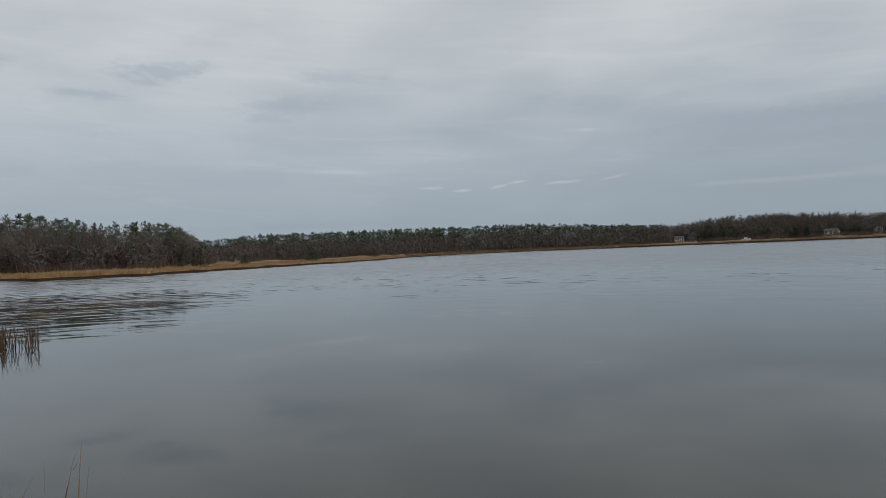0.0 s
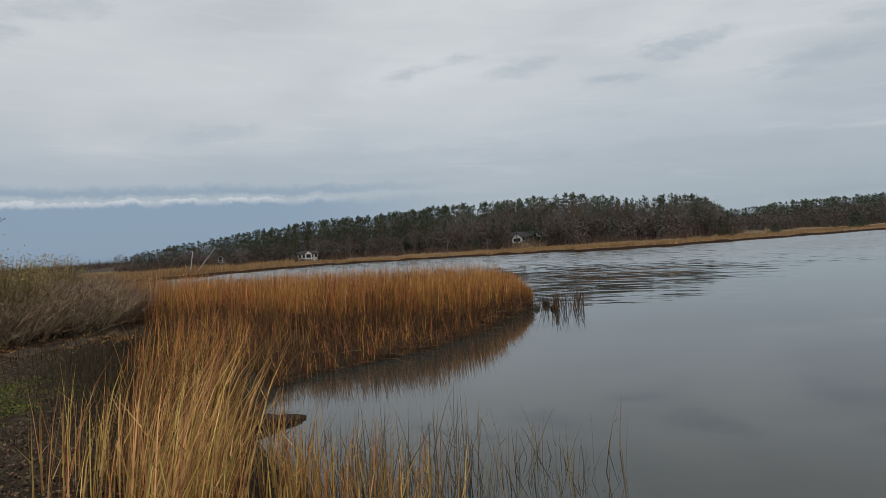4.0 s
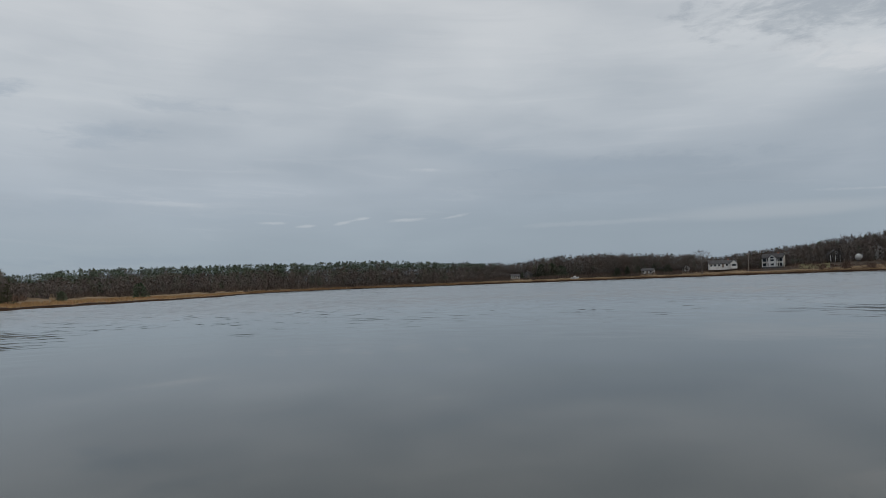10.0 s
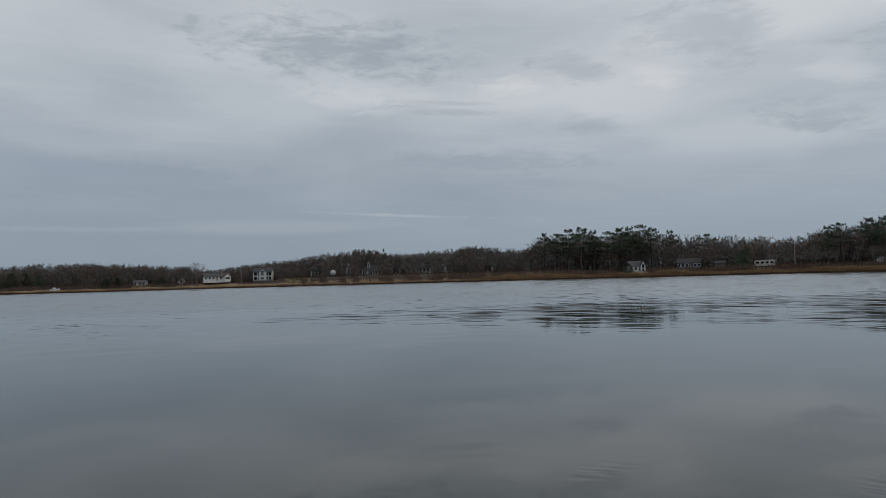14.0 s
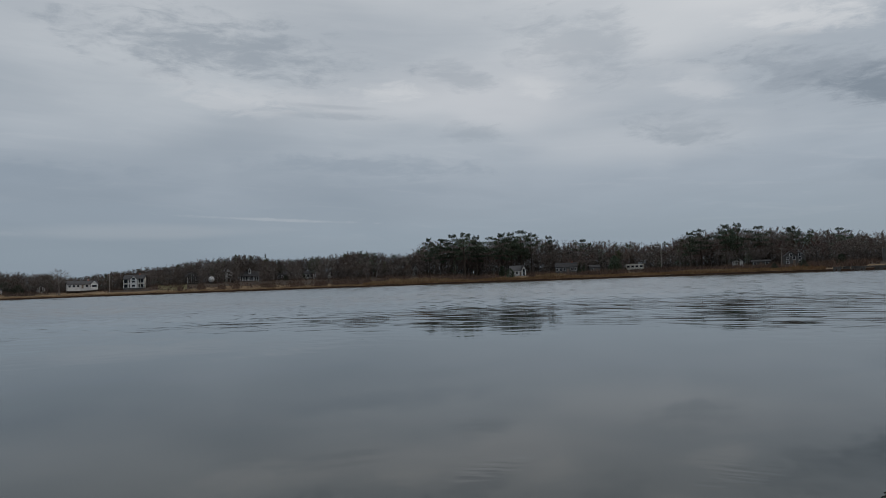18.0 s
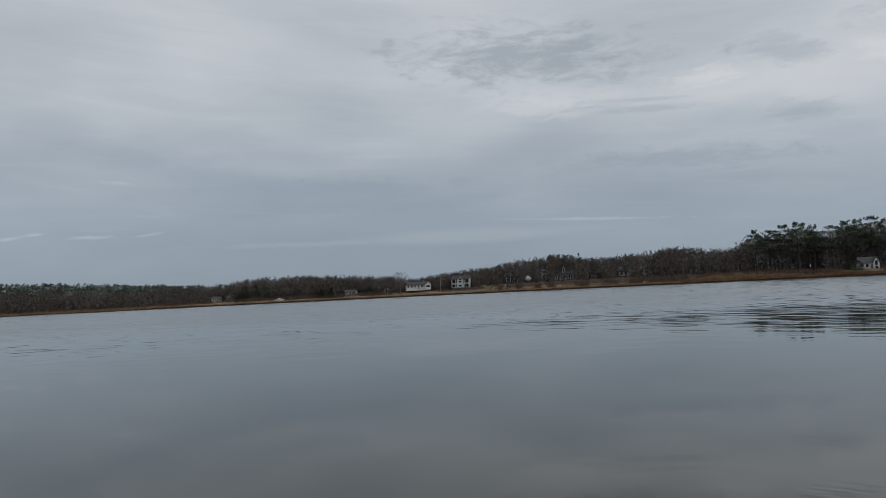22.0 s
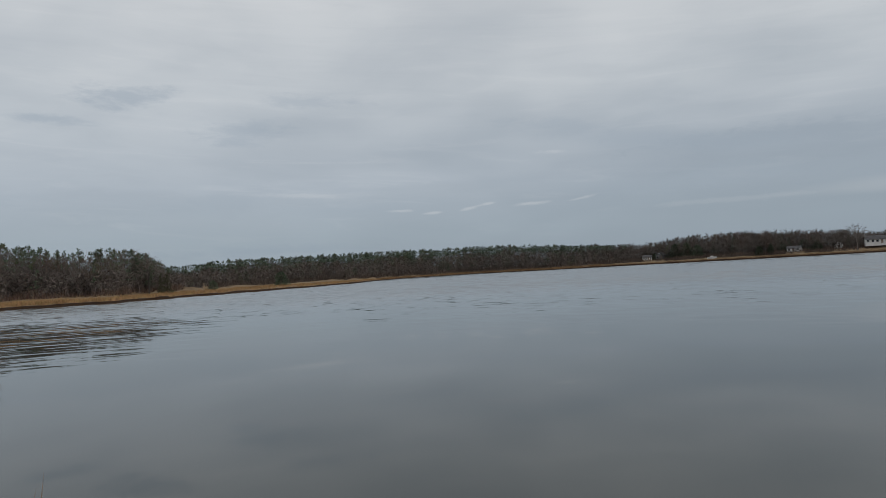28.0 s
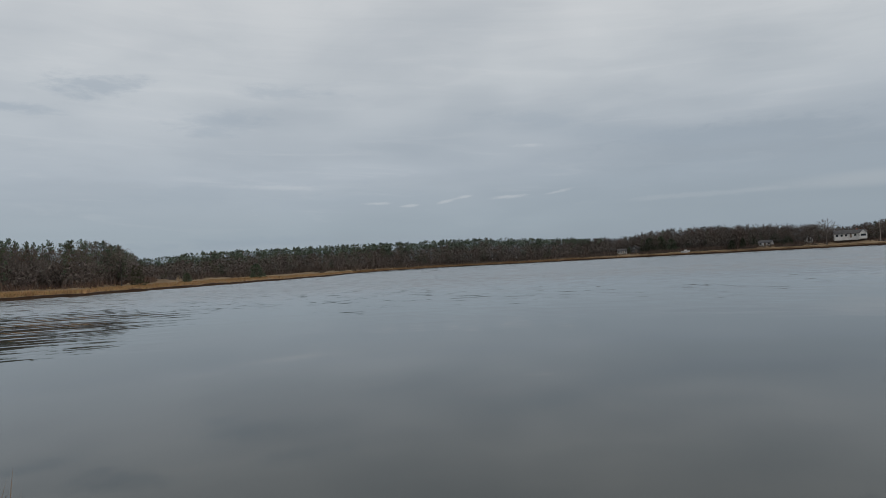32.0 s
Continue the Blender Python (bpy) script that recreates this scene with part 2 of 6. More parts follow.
def water_material():
    m = bpy.data.materials.new("pond_water")
    m.use_nodes = True
    nt = m.node_tree
    N, L = nt.nodes.new, nt.links.new
    b = nt.nodes["Principled BSDF"]
    b.inputs["Base Color"].default_value = (0.029, 0.036, 0.032, 1)
    b.inputs["IOR"].default_value = 1.333
    geo = N("ShaderNodeNewGeometry")
    flat = N("ShaderNodeVectorMath")
    flat.operation = "LENGTH"
    L(geo.outputs["Position"], flat.inputs[0])
    def noise_(scale, detail, rot=0.0, sx=1.0, sy=1.0):
        mp, tx = N("ShaderNodeMapping"), N("ShaderNodeTexNoise")
        L(geo.outputs["Position"], mp.inputs[0])
        mp.inputs["Rotation"].default_value, mp.inputs["Scale"].default_value = (0, 0, radians(rot)), (sx, sy, 1)
        L(mp.outputs[0], tx.inputs["Vector"])
        tx.inputs["Scale"].default_value, tx.inputs["Detail"].default_value = scale, detail
        return tx.outputs[0]

    def ramp(v, lo, hi, to0, to1):
        n = N("ShaderNodeMapRange")
        n.interpolation_type = "SMOOTHSTEP"
        L(v, n.inputs[0])
        for k, x in zip((1, 2, 3, 4), (lo, hi, to0, to1)):
            n.inputs[k].default_value = x
        return n.outputs[0]

    def calc(op, a, c):
        n = N("ShaderNodeMath")
        n.operation = op
        for k, x in enumerate((a, c)):
            if hasattr(x, "is_output"):
                L(x, n.inputs[k])
            else:
                n.inputs[k].default_value = x
        return n.outputs[0]

    dist = flat.outputs["Value"]
    away = calc("ADD", dist, calc("MULTIPLY", calc("SUBTRACT", noise_(0.045, 2.0), 0.5), 22.0))
    breeze = ramp(away, 30.0, 85.0, 0.0, 1.0)            # the open pond is ruffled, the lee of the bank is not
    ring = calc("MULTIPLY", ramp(away, 15.0, 32.0, 0.03, 1.0), ramp(noise_(0.03, 2.0), 0.38, 0.60, 0.25, 1.0))   # slow ripples die out towards the bank
    xyz, turn = N("ShaderNodeSeparateXYZ"), N("ShaderNodeCombineXYZ")      # crests ring the camera's spot; log distance keeps the far ones visible
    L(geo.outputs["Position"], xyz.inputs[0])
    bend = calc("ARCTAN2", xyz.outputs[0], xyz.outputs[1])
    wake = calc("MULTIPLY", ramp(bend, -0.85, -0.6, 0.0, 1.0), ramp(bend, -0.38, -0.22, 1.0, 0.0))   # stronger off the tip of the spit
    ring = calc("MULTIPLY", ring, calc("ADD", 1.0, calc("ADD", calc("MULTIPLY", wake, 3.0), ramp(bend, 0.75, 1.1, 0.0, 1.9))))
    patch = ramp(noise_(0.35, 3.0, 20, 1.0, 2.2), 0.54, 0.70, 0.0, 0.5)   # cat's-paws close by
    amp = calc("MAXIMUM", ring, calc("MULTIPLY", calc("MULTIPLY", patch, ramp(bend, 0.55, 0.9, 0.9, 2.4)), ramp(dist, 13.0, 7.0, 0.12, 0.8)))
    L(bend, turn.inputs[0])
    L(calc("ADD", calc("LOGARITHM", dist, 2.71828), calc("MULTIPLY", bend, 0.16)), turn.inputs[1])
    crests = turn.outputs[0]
    from_camera = N("ShaderNodeVectorMath")                    # far normals are tipped towards the camera to mirror higher, brighter sky
    from_camera.operation = "NORMALIZE"
    L(geo.outputs["Position"], from_camera.inputs[0])

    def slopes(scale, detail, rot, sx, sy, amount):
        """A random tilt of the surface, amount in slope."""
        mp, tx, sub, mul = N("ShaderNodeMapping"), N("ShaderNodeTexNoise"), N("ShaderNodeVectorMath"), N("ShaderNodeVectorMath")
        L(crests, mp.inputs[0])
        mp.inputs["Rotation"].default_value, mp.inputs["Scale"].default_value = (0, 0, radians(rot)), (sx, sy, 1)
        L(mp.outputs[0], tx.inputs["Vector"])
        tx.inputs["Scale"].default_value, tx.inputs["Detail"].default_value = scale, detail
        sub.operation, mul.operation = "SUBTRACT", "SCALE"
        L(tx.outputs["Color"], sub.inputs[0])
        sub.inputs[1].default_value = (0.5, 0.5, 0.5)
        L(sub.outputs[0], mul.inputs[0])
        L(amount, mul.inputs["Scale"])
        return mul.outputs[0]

    def plus(a, c):
        n = N("ShaderNodeVectorMath")
        L(a, n.inputs[0])
        if hasattr(c, "is_output"):
            L(c, n.inputs[1])
        else:
            n.inputs[1].default_value = c
        return n.outputs[0]

    gust = ramp(noise_(0.02, 4.0, 10, 0.35, 1.0), 0.35, 0.65, 0.8, 1.15)
    far = calc("MULTIPLY", calc("MULTIPLY", breeze, gust), CHOP)
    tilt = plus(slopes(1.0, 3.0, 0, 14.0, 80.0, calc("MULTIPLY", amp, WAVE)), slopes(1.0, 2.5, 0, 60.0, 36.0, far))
    view_tilt = N("ShaderNodeVectorMath")
    view_tilt.operation = "SCALE"
    L(from_camera.outputs[0], view_tilt.inputs[0])
    L(calc("MULTIPLY", calc("MULTIPLY", breeze, gust), VIEW_TILT), view_tilt.inputs["Scale"])
    tilt = plus(tilt, view_tilt.outputs[0])
    flatten = N("ShaderNodeVectorMath")
    flatten.operation = "MULTIPLY"
    L(tilt, flatten.inputs[0])
    flatten.inputs[1].default_value = (1, 1, 0)
    unit = N("ShaderNodeVectorMath")
    unit.operation = "NORMALIZE"
    L(plus(flatten.outputs[0], (0.0, 0.0, 1.0)), unit.inputs[0])
    L(unit.outputs[0], b.inputs["Normal"])
    # IOR climbs past water's own 1.333 to brighten the far reflection
    L(ramp(away, 26.0, 80.0, 1.333, 2.0), b.inputs["IOR"])
    L(calc("ADD", 0.012, calc("MULTIPLY", breeze, ROUGH)), b.inputs["Roughness"])
    return m


WAVE, CHOP, ROUGH, VIEW_TILT = 0.09, 0.30, 0.13, -0.065
M = {
    "water": water_material(),
    "mud": material("damp_mud", [(0.017, 0.0135, 0.009), (0.044, 0.033, 0.021), (0.11, 0.083, 0.055)], 0.95, 7.0, 0.0, 1.0, 26, spec=0.08),
    "peat": material("wet_peat", [(0.022, 0.012, 0.007), (0.052, 0.028, 0.015)], 0.85, 2.5, 0.0, 1.0, 6, spec=0.15),
    "trodden": material("trodden_earth", [(0.052, 0.039, 0.027), (0.12, 0.092, 0.066)], 0.95, 4.0, 0.0, 0.9, 20, spec=0.1),
    "marsh": material("marsh_straw_ground", [(0.12, 0.078, 0.042), (0.20, 0.137, 0.075), (0.27, 0.195, 0.112)], 0.95, 0.06, 0.0, 0.6, 4),
    "forest": material("leaf_floor", [(0.04, 0.03, 0.022), (0.08, 0.056, 0.038)], 0.95, 0.15, 0.0, 0.6, 3),
    "lawn": material("winter_lawn", [(0.10, 0.105, 0.045), (0.17, 0.15, 0.075)], 0.95, 0.1, 0.0, 0.4, 5),
    "bed": material("pond_bed", [(0.03, 0.028, 0.022), (0.06, 0.05, 0.04)], 0.9, 0.5, 0.0),
    "bark": material("grey_bark", [(0.075, 0.066, 0.060), (0.155, 0.14, 0.125)], 0.95, 2.0, 0.45),
    "twig": material("bare_twigs", [(0.085, 0.07, 0.063), (0.165, 0.14, 0.125)], 0.95, 0.5, 0.4),
    "twigred": material("russet_twigs", [(0.085, 0.055, 0.044), (0.145, 0.10, 0.08)], 0.95, 0.5, 0.3),
    "pinebark": material("pine_bark", [(0.05, 0.04, 0.032), (0.10, 0.075, 0.06)], 0.95, 2.0, 0.2),
    "needle": material("pine_needles", [(0.040, 0.056, 0.037), (0.090, 0.115, 0.072)], 0.75, 0.6, 0.45),
    "needleol": material("olive_needles", [(0.045, 0.055, 0.026), (0.088, 0.10, 0.048)], 0.75, 0.6, 0.35),
    "cedar": material("cedar_scales", [(0.016, 0.021, 0.012), (0.036, 0.04, 0.02), (0.07, 0.045, 0.026)], 0.75, 1.2, 0.4, island=True),
    "reed": material("orange_cordgrass", [(0.20, 0.078, 0.022), (0.38, 0.155, 0.038), (0.56, 0.26, 0.07)], 0.7, 0.45, 0.6, island=True),
    "reedgold": material("golden_cordgrass", [(0.22, 0.105, 0.030), (0.43, 0.24, 0.078), (0.62, 0.39, 0.155)], 0.65, 0.8, 0.6, island=True),
    # brown stems, darkened further to put in the shadow deep in the reeds
    "reedbrown": material("brown_stems", [(0.036, 0.020, 0.011), (0.135, 0.072, 0.036)], 0.85, 0.8, 0.65, island=True),
    "reedrust": material("rust_red_stems", [(0.06, 0.028, 0.012), (0.14, 0.064, 0.022), (0.27, 0.128, 0.04)], 0.8, 0.6, 0.65, island=True),
    "reeddark": material("weathered_stems", [(0.10, 0.075, 0.05), (0.22, 0.165, 0.10)], 0.85, 0.8, 0.45, island=True),
    "straw": material("pale_marsh_straw", [(0.20, 0.118, 0.052), (0.33, 0.21, 0.102)], 0.9, 0.05, 0.35, island=True),
    "rust": material("rusty_reed_grass", [(0.14, 0.082, 0.04), (0.24, 0.15, 0.078)], 0.9, 0.05, 0.3, island=True),
    "plume": material("tan_reed_plumes", [(0.15, 0.095, 0.05), (0.27, 0.185, 0.10)], 0.9, 0.08, 0.35, island=True),
    "shrub": material("grey_shrub_twigs", [(0.18, 0.128, 0.082), (0.36, 0.265, 0.17)], 0.9, 1.5, 0.6, island=True),
    "shrubred": material("purple_brown_twigs", [(0.14, 0.095, 0.072), (0.27, 0.19, 0.14)], 0.9, 1.5, 0.55, island=True),
    "leafy": material("yellow_green_leaves", [(0.19, 0.155, 0.05), (0.33, 0.25, 0.085)], 0.7, 1.0, 0.5, island=True),
    "leaforange": material("orange_leaves", [(0.25, 0.12, 0.036), (0.40, 0.215, 0.065)], 0.7, 1.0, 0.5, island=True),
    "thicket": material("thicket_twigs", [(0.065, 0.053, 0.047), (0.15, 0.125, 0.11)], 0.95, 0.3, 0.55, island=True),
    "moss": material("green_moss", [(0.07, 0.088, 0.020), (0.15, 0.178, 0.038)], 0.9, 3.0, 0.4, island=True),
    "turf": material("dark_marsh_turf", [(0.022, 0.017, 0.009), (0.066, 0.050, 0.026)], 0.9, 0.8, 0.55, island=True),
    "brushdark": material("dark_undergrowth", [(0.062, 0.048, 0.04), (0.125, 0.095, 0.075)], 0.9, 0.2, 0.45, island=True),
    "brushred": material("russet_undergrowth", [(0.075, 0.05, 0.038), (0.15, 0.10, 0.074)], 0.9, 0.2, 0.45, island=True),
    "litter": material("dead_leaves", [(0.032, 0.020, 0.012), (0.19, 0.118, 0.07)], 0.9, 9.0, 0.75, island=True),
    "driftwood": material("silver_driftwood", [(0.30, 0.27, 0.24), (0.45, 0.41, 0.37)], 0.9, 3.0, 0.15, 0.5, 30),
    "rock": material("shore_stone", [(0.035, 0.032, 0.03), (0.12, 0.11, 0.10)], 0.7, 4.0, 0.2, 1.0, 18),
    "weed": material("wet_rockweed", [(0.004, 0.0035, 0.002), (0.012, 0.010, 0.005), (0.05, 0.04, 0.015)], 0.5, 8.0, 0.6, island=True, spec=0.3),
    "shell": material("pale_shell", [(0.45, 0.44, 0.41), (0.7, 0.68, 0.64)], 0.5, 8.0, 0.2, island=True),
    "white": material("white_clapboard", [(0.58, 0.58, 0.57), (0.74, 0.74, 0.73)], 0.6, 0.6, 0.08, 0.15, 8),
    "cream": material("cream_siding", [(0.50, 0.48, 0.43), (0.62, 0.60, 0.54)], 0.6, 0.6, 0.06),
    "grey": material("grey_shingle_wall", [(0.075, 0.072, 0.07), (0.14, 0.136, 0.13)], 0.9, 0.8, 0.15),
    "brown": material("brown_shingle_wall", [(0.13, 0.10, 0.085), (0.21, 0.17, 0.14)], 0.9, 0.8, 0.15),
    "blue": material("pale_blue_clapboard", [(0.42, 0.48, 0.56), (0.52, 0.58, 0.66)], 0.6, 0.6, 0.05),
    "roof": material("dark_roof_shingle", [(0.035, 0.035, 0.037), (0.09, 0.088, 0.09)], 0.95, 0.9, 0.35),
    "glass": material("window_glass", [(0.012, 0.014, 0.017), (0.03, 0.035, 0.04)], 0.15, 1.0, 0.2, spec=0.35),
    "trim": material("white_trim", [(0.70, 0.70, 0.69), (0.80, 0.80, 0.79)], 0.5, 1.0, 0.03),
    "brick": material("chimney_brick", [(0.22, 0.10, 0.075), (0.34, 0.17, 0.13)], 0.9, 2.0, 0.1),
    "stone": material("seawall_stone", [(0.05, 0.047, 0.044), (0.12, 0.113, 0.105)], 0.9, 0.6, 0.3),
    "pole": material("weathered_pole", [(0.20, 0.175, 0.15), (0.32, 0.29, 0.26)], 0.9, 2.0, 0.1),
    "steel": material("galvanised_steel", [(0.45, 0.46, 0.47), (0.58, 0.59, 0.60)], 0.45, 2.0, 0.05, metal=0.7),
    "hull": material("boat_hull", [(0.35, 0.37, 0.40), (0.55, 0.57, 0.60)], 0.4, 1.0, 0.2),
    "rubber": material("black_rubber", [(0.015, 0.015, 0.015), (0.03, 0.03, 0.03)], 0.8, 3.0, 0.0),
}


# ---------------------------------------------------------------- mesh helpers
def polar(az, d, z=0.0):
    return Vector((d * math.sin(radians(az)), d * math.cos(radians(az)), z))


class Mesh:
    """Collects corners and faces as plain lists."""

    def __init__(self):
        self.v, self.f = [], []

    def quad(self, a, b, c, d):
        k = len(self.v)
        self.v += [a, b, c, d]
        self.f.append((k, k + 1, k + 2, k + 3))

    def tri(self, a, b, c):
        k = len(self.v)
        self.v += [a, b, c]
        self.f.append((k, k + 1, k + 2))

    def tube(self, pts, radii, sides=4):
        """A tapered limb through the points."""
        k = len(self.v)
        n = len(pts)
        for i, (p, r) in enumerate(zip(pts, radii)):
            t = (pts[min(i + 1, n - 1)] - pts[max(i - 1, 0)]).normalized()
            u = t.cross(Vector((0.31, 0.95, 0.05))).normalized()
            w = t.cross(u)
            for s in range(sides):
                a = 2 * math.pi * s / sides
                self.v.append(p + u * (r * math.cos(a)) + w * (r * math.sin(a)))
        for i in range(n - 1):
            for s in range(sides):
                a, b = k + i * sides + s, k + i * sides + (s + 1) % sides
                self.f.append((a, b, b + sides, a + sides))
        self.f.append(tuple(k + (n - 1) * sides + s for s in range(sides)))

    def blade(self, p, tip, bend, width, side):
        """A flat tapering stem of three joints that bows towards bend."""
        k = len(self.v)
        m1, m2 = p.lerp(tip, 0.36) + bend * 0.10, p.lerp(tip, 0.72) + bend * 0.14
        tip = tip + bend * 0.05
        s = side * (width / 2)
        self.v += [p - s, p + s, m1 - s * 0.9, m1 + s * 0.9, m2 - s * 0.6, m2 + s * 0.6, tip]
        self.f += [(k, k + 1, k + 3, k + 2), (k + 2, k + 3, k + 5, k + 4), (k + 4, k + 5, k + 6)]

    def box(self, lo, hi):
        k = len(self.v)
        x0, y0, z0 = lo
        x1, y1, z1 = hi
        self.v += [Vector(c) for c in ((x0, y0, z0), (x1, y0, z0), (x1, y1, z0), (x0, y1, z0), (x0, y0, z1), (x1, y0, z1), (x1, y1, z1), (x0, y1, z1))]
        self.f += [tuple(k + i for i in q) for q in ((0, 3, 2, 1), (4, 5, 6, 7), (0, 1, 5, 4), (1, 2, 6, 5), (2, 3, 7, 6), (3, 0, 4, 7))]

    def data(self, name, mat, smooth=False):
        me = bpy.data.meshes.new(name)
        me.from_pydata([tuple(p) for p in self.v], [], self.f)
        me.materials.append(M[mat] if isinstance(mat, str) else mat)
        if smooth:
            me.polygons.foreach_set("use_smooth", [True] * len(me.polygons))
        me.update()
        return me


def part(name, mesh, mat, parent, label="", smooth=False):
    ob = new(name, mesh.data(name, mat, smooth) if isinstance(mesh, Mesh) else mesh)
    ob.parent = parent
    if label:
        tagged(ob, label)
    return ob


def stuff(name, mesh, mat, label, category):
    return tagged(new(name, mesh.data(name, mat)), label, category, kind="stuff")


rnd = random.Random(7)


def jit(s):
    return Vector((rnd.uniform(-s, s), rnd.uniform(-s, s), rnd.uniform(-s, s)))


# ---------------------------------------------------------------- ground, one sheet to the horizon
AZ_R = [-180, -110, -90, -80, -72, -66, -62, -58, -51, -45, -36, -31, -30.3, -23, -15, -9, -5, -1, 5, 12, 20, 28, 34.5, 45, 55, 65, 75, 81, 87, 92, 96, 110, 135, 180]
R_FAR = [200, 200, 200, 200, 150, 118, 120, 140, 172, 168, 152, 146, 128, 130, 162, 200, 245, 400, 500, 455, 430, 410, 400, 375, 345, 335, 318, 310, 300, 285, 275, 240, 150, 200]
AZ_M = [-180, -66, -58, -45, -36, -30, -23, -18, -12, -7, -3, 1, 5, 12, 16, 20, 34, 45, 55, 60, 80, 88, 92, 96, 180]
MARSH = [60, 70, 60, 34, 44, 40, 34, 90, 150, 140, 60, 8, 4, 5, 22, 26, 26, 16, 22, 26, 28, 20, 4, 2, 20]
AZ_P = [-180, -95, -80, -72, -66, -58, -50, -42, -36, -34.6]
P_OUT = [190, 190, 120, 74, 50, 38, 32, 28, 25, 22.6]
AZ_I = [-57, -55.2, -52, -48.3, -42.7, -38.5, -34.6]
P_IN = [8.4, 12.2, 13.0, 13.7, 15.0, 17.3, 22.4]
AZ_N = [-57, -54, -50, -40, -30, 0, 60, 90, 112, 135]
R_NEAR = [8.3, 6.2, 5.2, 4.6, 4.3, 4.0, 4.0, 4.4, 5.0, 150]


def r_far(az):
    return float(np.interp(az, AZ_R, R_FAR)) + 3.0 * math.sin(az * 1.7) + 1.5 * math.sin(az * 5.1)


def shore(az, d):
    """Metres inland (plus) or out on the water (minus), and whether it is the far side."""
    rf = r_far(az)
    if d > rf - 30 and not -180 < az < -95 and az < 130:
        return d - rf, True
    if az < -57:
        return float(np.interp(az, AZ_P, P_OUT)) - d, False
    rn = float(np.interp(az, AZ_N, R_NEAR)) if az < 135 else 1000.0
    if d < rn:
        return (rn - d), False
    if az < -34.6:
        a, b = float(np.interp(az, AZ_I, P_IN)), float(np.interp(az, AZ_P, P_OUT))
        if d > a:
            return min((d - a) * 0.7, b - d), False
        return -min(d - rn, a - d), False
    return -(d - rn), False


def height(az, d):
    s, far = shore(az, d)
    p = polar(az, d)
    if not far:
        if s < 0:
            return max(-1.2, 0.16 * s)
        lift = 0.42 * (1 - math.exp(-s / 1.6)) + (0.05 * min(max(d - 17, 0), 14) if az < -66 else 0)
        return lift + 0.05 * noise.noise(p * 0.7) * min(1, s) + 0.02 * noise.noise(p * 3.1) * min(1, s)
    if s < 0:
        return max(-2.0, s * 0.3)
    m = float(np.interp(az, AZ_M, MARSH))
    z = ((0.42 if az < 14 else 0.75) + 0.3 * noise.noise(Vector((az * 0.9, 4.0, 0.0)))) * min(1.0, s / 0.6) + 0.2 * min(1, s / 6)
    up = max(0.0, s - m)
    z += 2.0 * (1 - math.exp(-up / 14)) + 0.012 * min(up, 500)
    if -20 < az < 17:
        z += 1.5 * (1 - math.exp(-max(0, up - 30) / 110)) * min(1, (az + 20) / 8, (17 - az) / 4)
    if 38 < az < 64:                      # gardens climb behind the shore
        z += 2.0 * (1 - math.exp(-max(0, up - 10) / 12)) * min(1, (az - 38) / 1.5, (64 - az) / 4)
    return z + 0.25 * noise.noise(p * 0.06) * min(1, s / 4)


def place(az, d, dz=0.0):
    return polar(az, d, height(az, d) + dz)


def build_ground():
    azs = [-180 + 3 * i for i in range(29)] + [-93 + 0.5 * i for i in range(1, 411)] + [112 + 2.0 * i for i in range(1, 34)]
    near = [0.4 * 1.075 ** i for i in range(70)]
    after = [-14, -4, -1, 0, 0.35, 0.7, 2, 6, 12, 20, 30, 45, 60, 80, 110, 150, 200, 300, 500, 1000, 3500]
    rows = []
    for a in azs:
        rf = r_far(a)
        mids = [near[-1] + (rf - 16 - near[-1]) * k / 6 for k in range(1, 6)]
        rows.append(near + mids + [rf + s for s in after])
    n = len(rows[0])
    verts, faces, mats = [(0, 0, height(0, 0.1))], [], []
    for a, rs in zip(azs, rows):
        for d in rs:
            verts.append((d * math.sin(radians(a)), d * math.cos(radians(a)), height(a, d)))
    for i in range(len(azs)):
        j = (i + 1) % len(azs)
        faces.append((0, 1 + j * n, 1 + i * n))
        mats.append(0)
        for k in range(n - 1):
            faces.append((1 + i * n + k, 1 + j * n + k, 1 + j * n + k + 1, 1 + i * n + k + 1))
            a, d = azs[i] + 0.25, 0.5 * (rows[i][k] + rows[i][k + 1])
            past = k - len(near) - 5                 # ring counted from the far waterline
            if past >= 0 and -95 < a < 130:
                s = after[past]
                marsh = float(np.interp(a, AZ_M, MARSH)) + 6
                mats.append(5 if s < 0 else 1 if s < 0.7 else 2 if s < marsh else 4 if (39.3 < a < 41.4 or -35.7 < a < -33.0) and s < 80 else 3)
            else:
                s = shore(a, d)[0]
                mats.append(5 if s < 0 else 1 if s < 0.35 or a > -57 and a < -34 and d > 10 else 0)
    me = bpy.data.meshes.new("ground")
    me.from_pydata(verts, [], faces)
    for k in ("mud", "peat", "marsh", "forest", "lawn", "bed"):
        me.materials.append(M[k])
    me.polygons.foreach_set("material_index", mats)
    me.polygons.foreach_set("use_smooth", [True] * len(faces))
    me.update()
    tagged(new("ground", me), "muddy bank, straw marsh and leaf-strewn wooded shores", "ground", kind="structure")


build_ground()


def build_water():
    b = Mesh()
    rings = [0.0, 30, 120, 500, 3400]
    for r0, r1 in zip(rings, rings[1:]):
        for k in range(48):
            a0, a1 = 7.5 * k, 7.5 * (k + 1)
            if r0 == 0:
                b.tri(Vector((0, 0, 0)), polar(a1, r1), polar(a0, r1))
            else:
                b.quad(polar(a0, r0), polar(a1, r0), polar(a1, r1), polar(a0, r1))
    me = b.data("water", "water")
    tagged(new("water", me), "still grey pond water mirroring an overcast sky", "water", kind="structure")


build_water()


